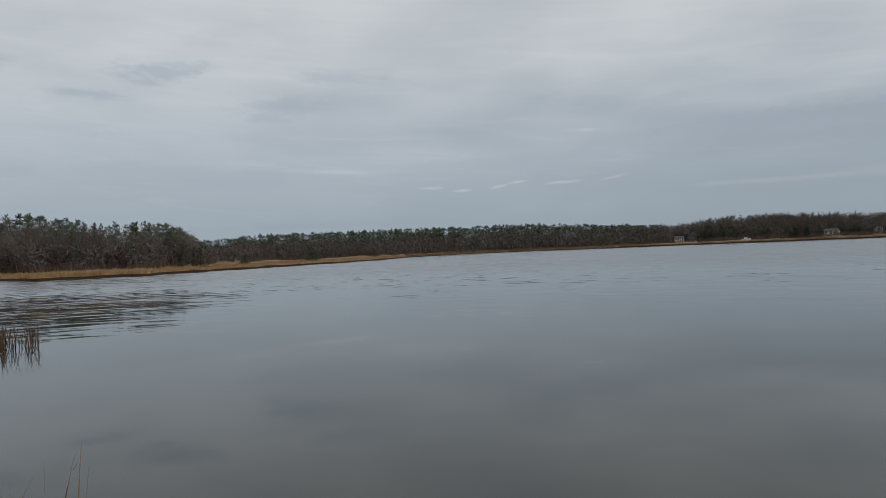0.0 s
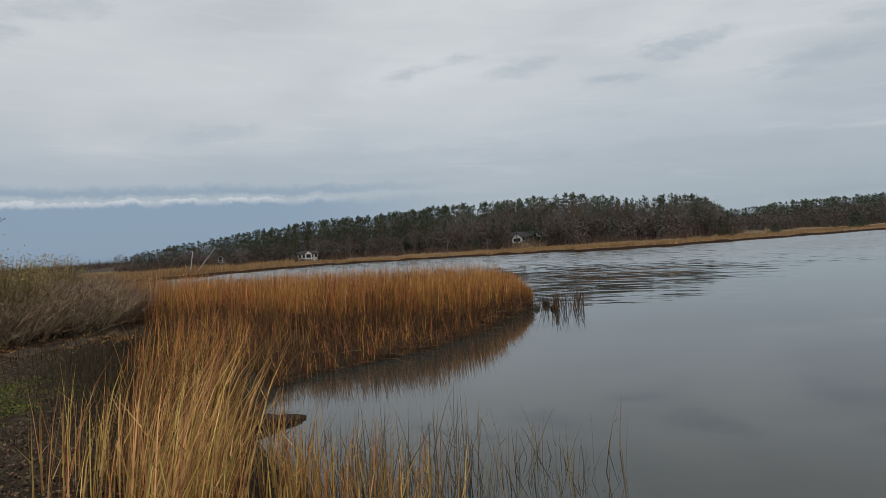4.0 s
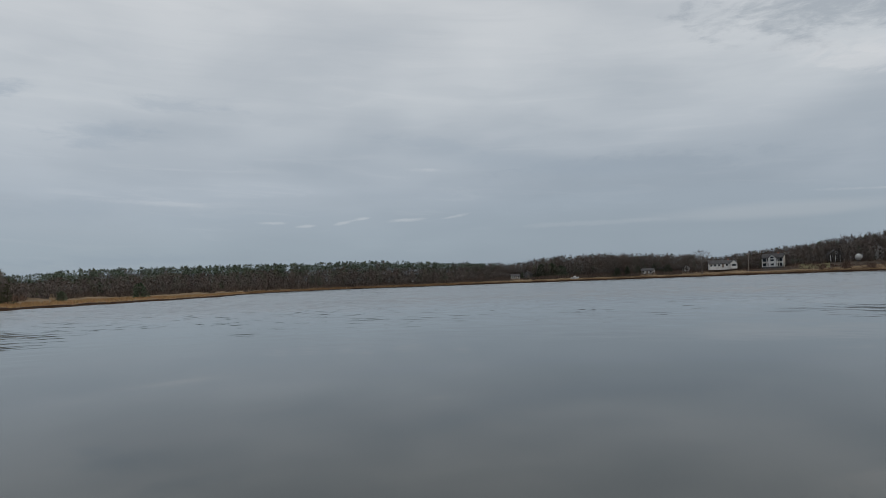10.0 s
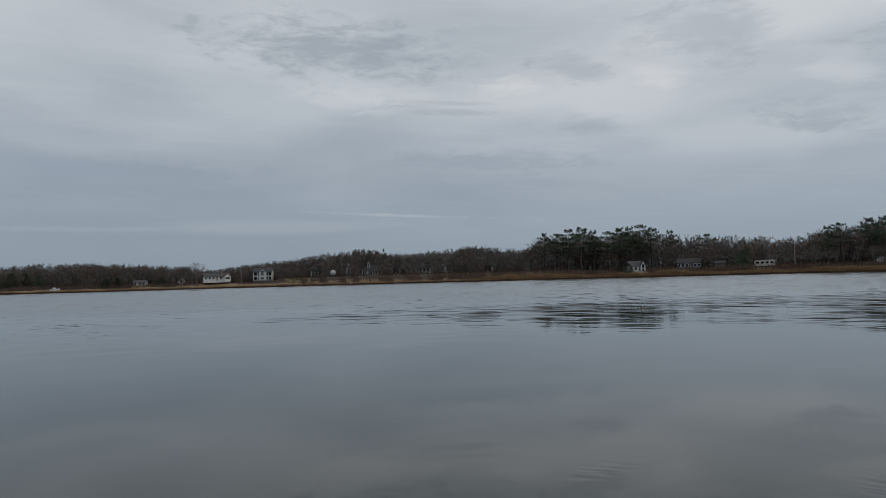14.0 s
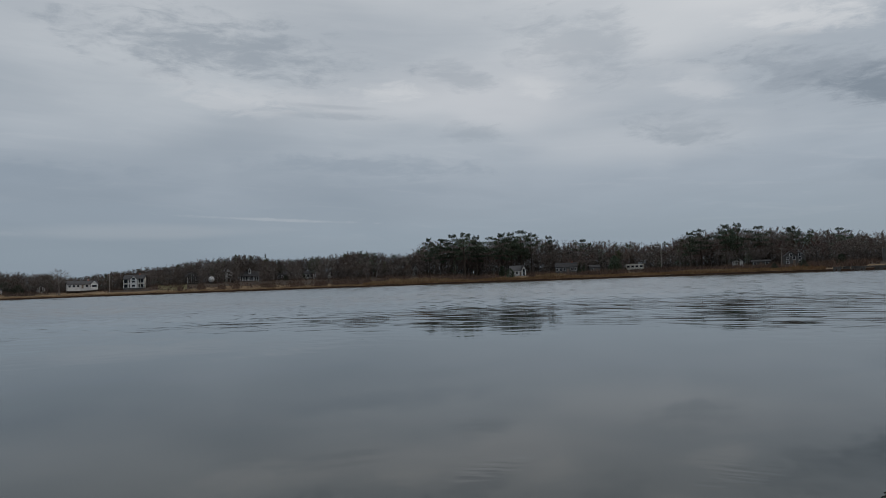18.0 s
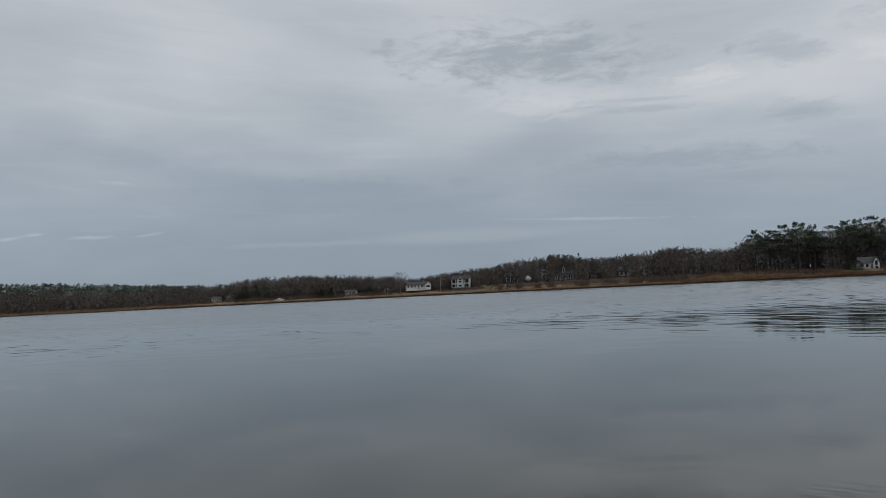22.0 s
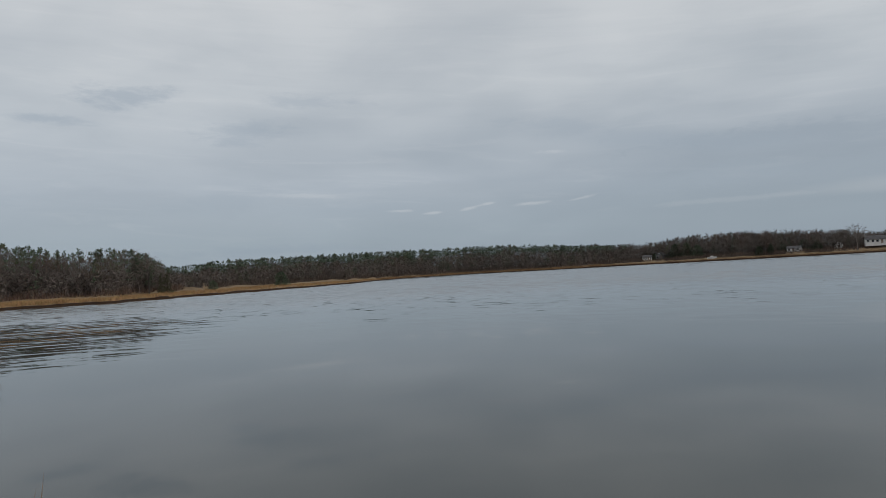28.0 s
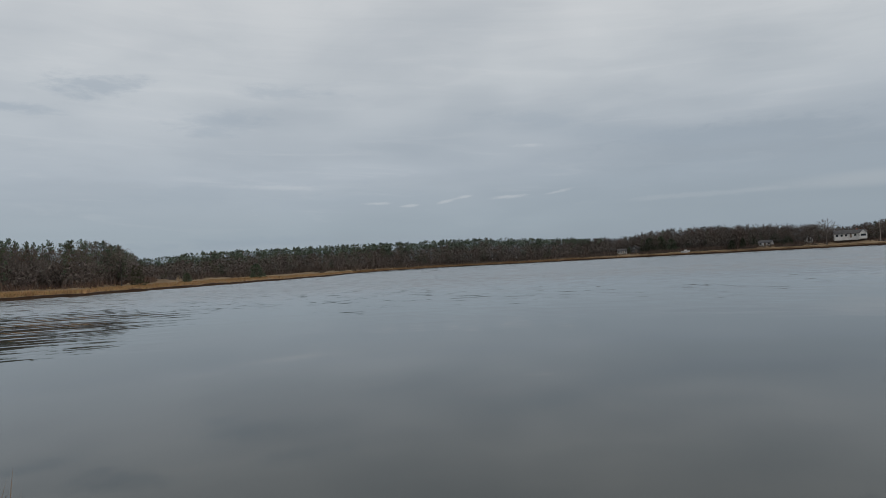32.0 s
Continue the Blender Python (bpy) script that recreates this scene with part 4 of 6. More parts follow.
# single pines and bare trees that stand out of the woods
for k, (az, el, d, kind, wide) in enumerate([
        (-64.5, 1.2, 262, 0, 1), (-62, 1.65, 260, 1, 1), (-59, 2.0, 255, 2, 1), (-56.4, 2.35, 250, 2, 0.9), (-54.6, 2.5, 252, 0, 1), (-52.6, 2.8, 250, 1, 1), (-50.6, 2.9, 248, 3, 1), (-49, 2.95, 250, 2, 1),
        (-47.5, 3.0, 246, 0, 1), (-45.6, 3.1, 244, 1, 1.1), (-43.8, 3.25, 246, 3, 1), (-42.4, 3.35, 242, 0, 1), (-40.8, 3.5, 240, 1, 1.1), (-39.2, 3.65, 238, 3, 1.1), (-37.4, 3.55, 236, 0, 1), (-36, 3.4, 238, 1, 1),
        (-34.5, 3.72, 236, 2, 0.85), (-32.6, 3.6, 230, 3, 1.1), (-31.0, 3.85, 226, 0, 1.2), (-29.7, 3.75, 226, 1, 1.1), (-28.4, 3.45, 222, 3, 1), (-26.9, 2.9, 200, 4, 1.25), (-30.2, 2.4, 204, 4, 1.1), (-33.0, 2.5, 212, 4, 1.0), (-41.5, 2.2, 226, 4, 1.1), (-46.5, 2.0, 228, 4, 1.0), (-27.6, 2.75, 186, 4, 1.2), (-24.1, 2.1, 186, 4, 1.0), (-29.4, 2.3, 188, 4, 1.0), (-36.9, 2.2, 206, 4, 1.1), (-43.6, 2.3, 222, 4, 1.2), (-49.2, 2.0, 232, 4, 1.1), (-19.0, 1.35, 192, 4, 1.1), (-25.9, 3.1, 212, 2, 0.9), (-24.8, 3.0, 208, 0, 0.8),
        (-23.6, 3.15, 206, 3, 1.0), (-21.3, 3.05, 206, 1, 1.0), (-20.4, 2.7, 210, 0, 0.8), (-19.4, 1.2, 205, 4, 1.0),
        (-1.1, 1.9, 520, 2, 1.2), (-0.5, 1.95, 525, 0, 1.2), (0.1, 1.95, 530, 1, 1.2), (0.7, 1.95, 535, 2, 1.2), (1.3, 1.93, 545, 0, 1.2), (20.2, 1.2, 486, 4, 1.5), (20.9, 1.3, 488, 4, 1.5), (21.7, 1.65, 510, 2, 1), (36.7, 1.3, 500, 0, 1), (38.2, 1.65, 500, 3, 1), (41, 1.95, 480, 1, 1), (43.8, 2.2, 480, 3, 1), (45.2, 2.55, 470, 0, 1), (46.3, 2.45, 470, 2, 1),
        (47.4, 2.55, 452, 4, 0.8), (48.4, 2.1, 450, 0, 1), (51, 2.15, 440, 3, 1), (53.6, 2.4, 430, 1, 1), (54.9, 2.6, 425, 3, 1), (56, 2.4, 425, 0, 1), (57.6, 2.2, 420, 1, 1),
        (60.4, 3.38, 400, 2, 0.75), (61.4, 3.25, 404, 0, 0.8), (62.5, 3.6, 400, 3, 1.1), (63.3, 3.7, 398, 1, 1.1), (64.3, 3.45, 402, 0, 1), (65.4, 3.3, 404, 3, 1), (66.3, 3.55, 398, 1, 1), (67.1, 3.6, 396, 0, 1), (67.9, 3.72, 398, 3, 1), (68.7, 3.45, 396, 1, 1),
        (70.1, 3.2, 410, 0, 0.9), (72.9, 2.8, 408, 1, 0.9), (75.4, 2.2, 385, 4, 1.0), (80.9, 2.95, 365, 0, 1), (81.7, 3.1, 365, 3, 1), (83.5, 3.35, 362, 1, 1), (84.3, 3.4, 362, 0, 1), (85.9, 3.1, 368, 3, 1.2), (88.0, 2.95, 365, 1, 1), (89.2, 2.6, 368, 0, 1), (90.9, 2.65, 362, 3, 1)]):
    if az > 59 and kind != 4:                 # tall old pines with bare lower stems
        kind = 5 + k % 3
    plant("pine", kind, az, d, tall(az, d, el), "pine_tree", L_PINE if kind != 4 else "dense olive-green pine with boughs down to the ground",
          PINES if kind != 4 else ("pinebark", "needleol"), sx=wide * (1.1 if az < 59 else 1.22))

grow_r = random.Random(99)
for a0, a1, n, s0, s1, lo, hi in ((-66, -38, 34, 4, 18, 0.35, 0.7), (-38, -19.5, 24, 4, 22, 0.5, 0.92), (-18, 16, 46, 4, 40, 0.4, 0.62), (16, 36, 34, 34, 62, 0.5, 0.95), (36, 59, 44, 36, 64, 0.45, 0.95), (59, 81, 40, 40, 64, 0.4, 0.8), (80, 98, 40, 32, 54, 0.5, 0.97)):
    for k in range(n):
        az = a0 + (a1 - a0) * (k + grow_r.random()) / n
        d = r_far(az) + float(np.interp(az, AZ_M, MARSH)) + grow_r.uniform(s0, s1)
        if in_clearing(az, d - 12):
            continue
        plant("bare", k, az, d, max(5.0, tall(az, d, skyline(az) * grow_r.uniform(lo, hi))), "bare_tree", L_BARE, BARK if k % 3 else ("bark", "twigred"), sx=grow_r.uniform(0.9, 1.2))
for az, el, d, k in ((32.9, 1.91, 432, 0), (-22.4, 3.2, 204, 2), (-20.3, 2.6, 203, 0), (-33.0, 2.6, 222, 1), (-35.0, 2.9, 224, 3), (-51.2, 2.0, 220, 1), (-21.4, 3.25, 206, 2), (69.8, 3.1, 398, 2), (71.2, 3.0, 405, 0), (74.2, 2.75, 400, 2), (52.2, 2.2, 425, 2), (78.3, 2.4, 395, 1), (92.6, 2.3, 330, 2), (91.8, 2.0, 318, 0), (23.6, 1.85, 500, 2), (25.0, 1.75, 500, 0), (26.2, 1.75, 500, 2)):
    plant("bare", k, az, d, tall(az, d, el), "bare_tree", "tall leafless tree with a rounded open crown", BARK, sx=1.15)
for az, d, h, k, lab in ((-15.74, 226, 3.0, 2, "small dark cedar alone on the straw marsh"), (-10.57, 262, 5.4, 2, "dark rounded cedar standing on the straw marsh"), (66.95, 372, 5.0, 2, "dark rounded bush in front of a white cottage"), (66.3, 374, 5.6, 1, "dark rounded bush beside a white cottage"), (20.7, 470, 9.0, 2, "big dark evergreen at the edge of the woods"), (21.5, 472, 9.5, 0, "big dark evergreen at the edge of the woods"), (22.3, 470, 8.0, 2, "big dark evergreen at the edge of the woods"), (29.6, 462, 7.0, 2, "dark evergreen behind a white garage"), (30.4, 450, 5.5, 2, "dark cedar at the edge of the marsh"), (72.6, 384, 6.0, 2, "dark evergreen beside a grey house"), (75.2, 380, 8.5, 0, "tall dark evergreen beside a mobile home"), (43.9, 440, 6.5, 2, "dark evergreen beside a white dome"), (50.1, 432, 5.5, 2, "dark evergreen among bare trees"), (94.6, 296, 3.5, 2, "dark bush in front of a blue house"), (96.9, 294, 3.2, 2, "dark bush in front of a blue house"), (72.4, 368, 2.6, 2, "dark rounded bush in front of a grey house"), (91.05, 305, 4.2, 2, "dark rounded evergreen bush by the water"),
                         (19.1, 478, 4.5, 1, "dark evergreen bush beside a white cottage"), (26.6, 448, 5.4, 0, "dark cedar at the edge of the marsh"), (27.4, 450, 6.0, 1, "dark cedar at the edge of the marsh"), (28.2, 452, 5.0, 0, "dark cedar at the edge of the marsh"),
                         (30.6, 455, 4.2, 1, "dark cedar at the edge of the marsh"), (-33.55, 221, 2.3, 2, "dark bush in front of a low white house"), (-36.1, 224, 3.0, 2, "dark bush beside a low white house"), (-53.3, 220, 2.4, 0, "dark bush beside a pale cottage"), (-44.2, 214, 4.6, 1, "pointed dark cedar at the foot of the woods"), (-38.4, 200, 3.4, 0, "dark cedar bush at the foot of the woods"), (48.9, 420, 3.0, 2, "dark evergreen bush by a house"), (86.7, 318, 3.0, 2, "dark evergreen bush by the water"), (88.6, 316, 3.4, 2, "dark evergreen bush by the water")):
    plant("bush", k, az, d, h, "cedar_bush", lab, ("pinebark", "needle"), "bush", group="cedar bushes")


# ---------------------------------------------------------------- houses across the water
def house(az, d, w, dep, eave, ridge, wall, label, turn=0.0, across=True, rows=1, cols=4, chimney=False, porch=0, extra=0.0, roof_label="", base=None, door=True, opening=0.3):
    """A gabled house whose front faces the water. across: the ridge runs along the front; porch: a row of that many posts."""
    e = new("house")
    g = min(height(az - 0.4, d), height(az + 0.4, d)) if base is None else base
    e.matrix_world = Matrix.Translation(polar(az, d, g)) @ Matrix.Rotation(radians(-az + turn), 4, "Z")
    tagged(e, label, "house")
    b = Mesh()
    x, y = w / 2, dep / 2
    b.box((-x, -y, -1.2), (x, y, eave))
    k = len(b.v)
    if across:
        ends = [[Vector((sx, -y, eave)), Vector((sx, y, eave)), Vector((sx, 0, ridge))] for sx in (-x, x)]
    else:
        ends = [[Vector((-x, sy, eave)), Vector((x, sy, eave)), Vector((0, sy, ridge))] for sy in (-y, y)]
    for tri in ends:
        b.tri(*tri)
    part("wall", b, wall, e)
    r = Mesh()
    o, th = 0.35, 0.18
    up = Vector((0, 0, th))
    for s in (-1, 1):
        if across:
            q = [Vector((-x - o, 0, ridge)), Vector((x + o, 0, ridge)), Vector((x + o, s * (y + o), eave - 0.12)), Vector((-x - o, s * (y + o), eave - 0.12))]
        else:
            q = [Vector((0, -y - o, ridge)), Vector((0, y + o, ridge)), Vector((s * (x + o), y + o, eave - 0.12)), Vector((s * (x + o), -y - o, eave - 0.12))]
        r.quad(*q)
        r.quad(*[p + up for p in q])
        for i in range(4):
            r.quad(q[i], q[(i + 1) % 4], q[(i + 1) % 4] + up, q[i] + up)
    part("roof", r, "roof", e, roof_label)
    hs = eave / rows
    for j in range(rows):
        for i in range(cols):
            cx = -x + w * (i + 0.5) / cols
            if door and j == 0 and i == cols // 2 and not porch:
                dm = Mesh()
                dm.box((cx - 0.5, -y - 0.06, 0.1), (cx + 0.5, -y - 0.01, 2.15))
                part("door", dm, "brown" if wall != "brown" else "trim", e)
                continue
            fr, pn = Mesh(), Mesh()
            # From 0.35 up, the panes are dark sheets for the shaded recess behind posts.
            ww, z0 = min(0.55 if opening < 0.35 else 9.0, w / cols * opening), j * hs + hs * (0.36 if opening < 0.35 else 0.16)
            z1 = z0 + (min(1.5, hs * 0.5) if opening < 0.35 else hs * 0.68)
            fr.box((cx - ww - 0.1, -y - 0.05, z0 - 0.1), (cx + ww + 0.1, -y - 0.008, z1 + 0.1))
            pn.box((cx - ww, -y - 0.075, z0), (cx + ww, -y - 0.053, z1))
            f = part("window", fr, "trim", e)
            part("pane", pn, "glass", f)
    if not across:
        fr, pn = Mesh(), Mesh()
        zc = eave + (ridge - eave) * 0.35
        fr.box((-0.55, -y - 0.05, zc - 0.6), (0.55, -y - 0.008, zc + 0.6))
        pn.box((-0.45, -y - 0.075, zc - 0.5), (0.45, -y - 0.053, zc + 0.5))
        f = part("window", fr, "trim", e)
        part("pane", pn, "glass", f)
    if chimney:
        c = Mesh()
        c.box((x * 0.4, -0.4, eave), (x * 0.4 + 0.8, 0.4, ridge + 0.9))
        part("chimney", c, "brick", e)
    if porch:
        pr = Mesh()
        pr.box((-x, -y - 2.2, eave * 0.92), (x, -y - 0.01, eave * 0.92 + 0.22))
        part("porch_roof", pr, "roof", e)
        fl = Mesh()
        fl.box((-x, -y - 2.2, -0.9), (x, -y - 0.01, 0.15))
        part("porch_floor", fl, "grey", e)
        for i in range(porch):
            cx = -x + 0.2 + (w - 0.4) * i / (porch - 1)
            po = Mesh()
            po.tube([Vector((cx, -y - 2.0, 0.15)), Vector((cx, -y - 2.0, eave * 0.92))], [0.14, 0.12], 6)
            part("column", po, "trim", e)
    return e


def front_gable(e, x0, x1, y, z0, z1, ridge, wall, rows=2):
    """A cross gable that stands out from the front of a house."""
    b = Mesh()
    b.box((x0, y, z0), (x1, y + 3.0, z1))
    xm = (x0 + x1) / 2
    b.tri(Vector((x0, y, z1)), Vector((x1, y, z1)), Vector((xm, y, ridge)))
    g = part("gable_front", b, wall, e)
    r = Mesh()
    for s, xe in ((-1, x0 - 0.3), (1, x1 + 0.3)):
        q = [Vector((xm, y - 0.35, ridge + 0.02)), Vector((xm, y + 4.2, ridge + 0.02)), Vector((xe, y + 4.2, z1 - 0.2)), Vector((xe, y - 0.35, z1 - 0.2))]
        r.quad(*q)
        r.quad(*[p + Vector((0, 0, 0.16)) for p in q])
        r.quad(q[0], q[3], q[3] + Vector((0, 0, 0.16)), q[0] + Vector((0, 0, 0.16)))
    part("gable_roof", r, "roof", e)
    for zc in ([z0 + (z1 - z0) * f for f in (0.25, 0.75)] + [z1 + 0.3] if rows == 2 else [z0 + (z1 - z0) * 0.66]):
        fr, pn = Mesh(), Mesh()
        # One-row gables: a wide dark pane stands in for the dark opening beneath.
        wv = (x1 - x0) * (0.22 if rows == 2 else 0.34)
        fr.box((xm - wv - 0.1, y - 0.05, zc - 0.65), (xm + wv + 0.1, y - 0.008, zc + 0.65))
        pn.box((xm - wv, y - 0.075, zc - 0.55), (xm + wv, y - 0.053, zc + 0.55))
        f = part("window", fr, "trim", g)
        part("pane", pn, "glass", f)


hc = house(-34.3, 232, 10.0, 7, 1.6, 3.2, "grey", "low house with two white gables and a dark roof", 4, cols=6)
front_gable(hc, -4.8, -1.6, -4.6, -0.6, 1.4, 2.9, "white", 1)
front_gable(hc, 2.0, 4.6, -4.4, -0.6, 1.4, 2.7, "white", 1)
house(-31.1, 238, 2.6, 4, 2.2, 3.2, "white", "white garage with a dark roof among bare trees", -10, False, cols=1, door=False)
hb = house(-52.0, 226, 6.2, 5, 1.7, 2.5, "cream", "small pale cottage at the edge of the marsh", 6, cols=5)
front_gable(hb, -0.9, 1.1, -3.4, -0.4, 1.8, 2.7, "white", 1)
house(-53.8, 236, 4.0, 4, 2.3, 3.4, "white", "white shed among bare trees", 20, cols=2)
house(-58.6, 213, 3.0, 3, 1.0, 2.2, "grey", "low gabled shed with white trim behind the marsh grass", 0, False, cols=1, door=False)
house(18.55, 480, 5.6, 5, 2.1, 3.2, "white", "white cottage beside dark evergreens", 5, cols=4)
house(19.6, 486, 5.6, 6, 2.6, 4.8, "grey", "grey gabled cottage beside dark evergreens", -20, False, cols=2)
house(28.95, 452, 7.0, 5, 1.9, 3.1, "white", "low white garage with a wide door", -14, cols=3)
house(31.75, 462, 4.2, 4, 2.3, 3.9, "white", "small white gabled shed", 10, False, cols=1, door=False)
lh = house(34.35, 446, 15.0, 8, 2.3, 4.2, "white", "long white single-storey house with a dark roof", 6, cols=7, chimney=True, base=4.6)
front_gable(lh, 4.0, 7.6, -5.4, -0.8, 2.3, 4.2, "white", 1)
# The wide dark panes here put in the shade inside the gallery.
he = house(37.9, 446, 11.0, 8, 5.4, 7.6, "cream", "two-storey cream house with a white columned gallery", -8, rows=2, cols=5, porch=5, chimney=True, base=3.8, opening=0.42)
front_gable(he, -2.0, 2.0, -6.4, 0.2, 5.0, 6.9, "white")
house(39.3, 452, 5.0, 4, 2.2, 3.2, "brown", "small brown shed at the top of a lawn", 0, cols=2)
house(41.8, 446, 7.5, 7, 4.2, 6.9, "grey", "grey gabled house with white trim among trees", 18, False, rows=2, cols=3, porch=4)
house(44.5, 462, 6.0, 7, 6.4, 9.0, "white", "tall white three-storey house behind bare trees", -12, False, rows=3, cols=2)
hp = house(46.15, 445, 11.0, 8, 3.2, 6.0, "brown", "brown house with a row of white porch columns", 0, cols=8, porch=8, opening=0.42)
front_gable(hp, -0.9, 0.9, -2.2, 3.4, 6.4, 8.6, "white")
house(48.7, 452, 9.0, 7, 3.4, 5.8, "grey", "grey house with a dark roof behind trees", 12, cols=4)
house(50.7, 450, 7.5, 6, 3.2, 4.9, "white", "white cottage with a small gable behind trees", -6, cols=3, porch=4)
house(52.4, 446, 4.0, 5, 3.0, 4.6, "white", "white gable seen between bare trees", 20, False, cols=1, door=False)
house(55.9, 436, 5.0, 5, 2.9, 4.4, "white", "white cottage seen between bare trees", -12, cols=2)
house(59.2, 424, 3.6, 5, 3.6, 6.4, "white", "narrow white gable between bare trees", 14, False, rows=2, cols=1, door=False)
hf = house(67.5, 382, 8.0, 7, 2.6, 5.4, "white", "white cottage with a steep roof below dark pines", 14, cols=4)
front_gable(hf, 1.4, 3.8, -4.4, 0.0, 2.9, 5.2, "white")
house(71.5, 386, 11.5, 8, 3.2, 5.4, "grey", "long grey shingled house with white windows", -6, cols=6, chimney=True)
house(73.6, 384, 5.0, 5, 2.6, 3.9, "grey", "small grey shed beside bare trees", 10, cols=2)
house(85.8, 352, 7.5, 5, 2.2, 2.9, "grey", "low flat-roofed grey shed by the shore", 0, cols=3)
house(84.2, 360, 4.0, 4, 2.6, 3.9, "white", "small white shed among bare trees", 15, False, cols=1)
house(87.75, 350, 5.2, 6, 3.6, 5.8, "grey", "grey gabled house with pale windows", 8, False, rows=2, cols=2)
house(88.45, 350, 3.6, 5, 3.4, 5.2, "grey", "narrow grey gabled house with pale windows", -8, False, rows=2, cols=1, door=False)
big = house(95.6, 318, 9.4, 8, 5.2, 8.0, "blue", "large pale blue house with a dark roof above a sea wall", 6, rows=2, cols=3, chimney=True)
front_gable(big, -7.6, -3.4, -4.9, 0.0, 5.2, 8.2, "blue")
wing = Mesh()
wing.box((-11.6, -3.6, -1.0), (-7.9, 2.5, 4.6))
part("side_wing", wing, "grey", big)
for zb in (2.6, 5.3):
    bal = Mesh()
    bal.box((-7.4, -6.4, zb), (-3.6, -4.95, zb + 0.14))
    bal.box((-7.4, -6.42, zb + 0.9), (-3.6, -6.34, zb + 0.98))
    for i in range(9):
        bal.box((-7.4 + i * 0.47, -6.41, zb + 0.14), (-7.34 + i * 0.47, -6.35, zb + 0.9))
    part("balcony", bal, "trim", big)
for az, d in ((5.6, 528), (8.3, 516), (10.2, 506)):
    house(az, d, 4.4, 4, 2.0, 3.0, "brown", "small cottage by the water under bare trees", 10, cols=3)


def mobile_home():
    e = new("mobile_home")
    az, d = 76.75, 388
    e.matrix_world = Matrix.Translation(place(az, d, 0.35)) @ Matrix.Rotation(radians(-az - 8), 4, "Z")
    tagged(e, "long cream mobile home with dark windows", "trailer")
    b = Mesh()
    b.box((-4.6, -1.3, 0.2), (4.6, 1.3, 2.9))
    b.box((-4.4, -1.2, 2.9), (4.4, 1.2, 3.05))
    part("body", b, "cream", e)
    for i in range(4):
        p = Mesh()
        p.box((-3.9 + i * 2.2, -1.36, 1.3), (-2.5 + i * 2.2, -1.31, 2.3))
        part("window", p, "glass", e)
    for s in (-1, 1):
        w = Mesh()
        w.tube([Vector((s * 1.0, -1.32, 0.1)), Vector((s * 1.0, -1.12, 0.1))], [0.38, 0.38], 12)
        part("wheel", w, "rubber", e)


def radome():
    e = new("radome")
    e.matrix_world = Matrix.Translation(place(43.3, 428))
    tagged(e, "white spherical dome on a short pedestal", "dome")
    zb = polar(43.3, 428).length * math.tan(radians(0.70)) + EYE - place(43.3, 428).z
    b = Mesh()
    b.tube([Vector((0, 0, -0.4)), Vector((0, 0, zb - 1.5))], [1.2, 1.0], 10)
    part("pedestal", b, "grey", e)
    bm = bmesh.new()
    bmesh.ops.create_icosphere(bm, subdivisions=3, radius=1.75)
    me = bpy.data.meshes.new("dome")
    bmesh.ops.translate(bm, verts=bm.verts, vec=(0, 0, zb))
    bm.to_mesh(me)
    bm.free()
    me.materials.append(M["white"])
    me.polygons.foreach_set("use_smooth", [True] * len(me.polygons))
    part("dome", me, None, e)


def utility_pole(az, d, el, label, lamp=False):
    e = new("utility_pole")
    p = place(az, d)
    h = tall(az, d, el)
    e.matrix_world = Matrix.Translation(p) @ Matrix.Rotation(radians(-az + 15), 4, "Z")
    tagged(e, label, "pole")
    b = Mesh()
    b.tube([Vector((0, 0, -0.5)), Vector((0, 0, h))], [0.19, 0.13], 8)
    part("post", b, "pole", e)
    if lamp:
        a = Mesh()
        a.tube([Vector((0, 0, h * 0.86)), Vector((-1.2, 0, h * 0.9)), Vector((-2.3, 0, h * 0.9))], [0.07, 0.06, 0.06], 5)
        part("arm", a, "steel", e)
        l = Mesh()
        l.box((-3.0, -0.2, h * 0.9 - 0.12), (-2.2, 0.2, h * 0.9 + 0.1))
        part("lamp_head", l, "white", e)
    else:
        c = Mesh()
        c.box((-1.1, -0.07, h * 0.93), (1.1, 0.07, h * 0.93 + 0.14))
        part("crossarm", c, "pole", e)
    return e


def boat():
    e = new("boat")
    az, d = 23.3, 446
    e.matrix_world = Matrix.Translation(place(az, d, 0.45)) @ Matrix.Rotation(radians(-az + 12), 4, "Z")
    tagged(e, "small grey motor boat drawn up on the marsh", "boat")
    b = Mesh()
    n = 7
    for s in range(n):
        f = s / (n - 1)
        x, wd, dp = -2.6 + 5.2 * f, 0.95 * (1 - f ** 3), 0.15 + 0.5 * f ** 3
        b.v += [Vector((x, -wd, 0.95 + 0.25 * f)), Vector((x, -wd * 0.6, dp - 0.3)), Vector((x, wd * 0.6, dp - 0.3)), Vector((x, wd, 0.95 + 0.25 * f))]
    for s in range(n - 1):
        k = 4 * s
        b.f += [(k, k + 1, k + 5, k + 4), (k + 1, k + 2, k + 6, k + 5), (k + 2, k + 3, k + 7, k + 6), (k + 3, k, k + 4, k + 7)]
    b.f.append((0, 3, 2, 1))
    part("hull", b, "hull", e)
    c = Mesh()
    c.box((-0.8, -0.6, 0.95), (0.7, 0.6, 1.75))
    part("cabin", c, "white", e)
    w = Mesh()
    w.box((0.71, -0.5, 1.2), (0.76, 0.5, 1.65))
    part("windscreen", w, "glass", e)


mobile_home()
radome()
boat()
utility_pole(36.18, 424, 1.33, "weathered grey utility pole beside a white house")
utility_pole(78.75, 372, 2.2, "tall weathered pole with a street lamp", True)
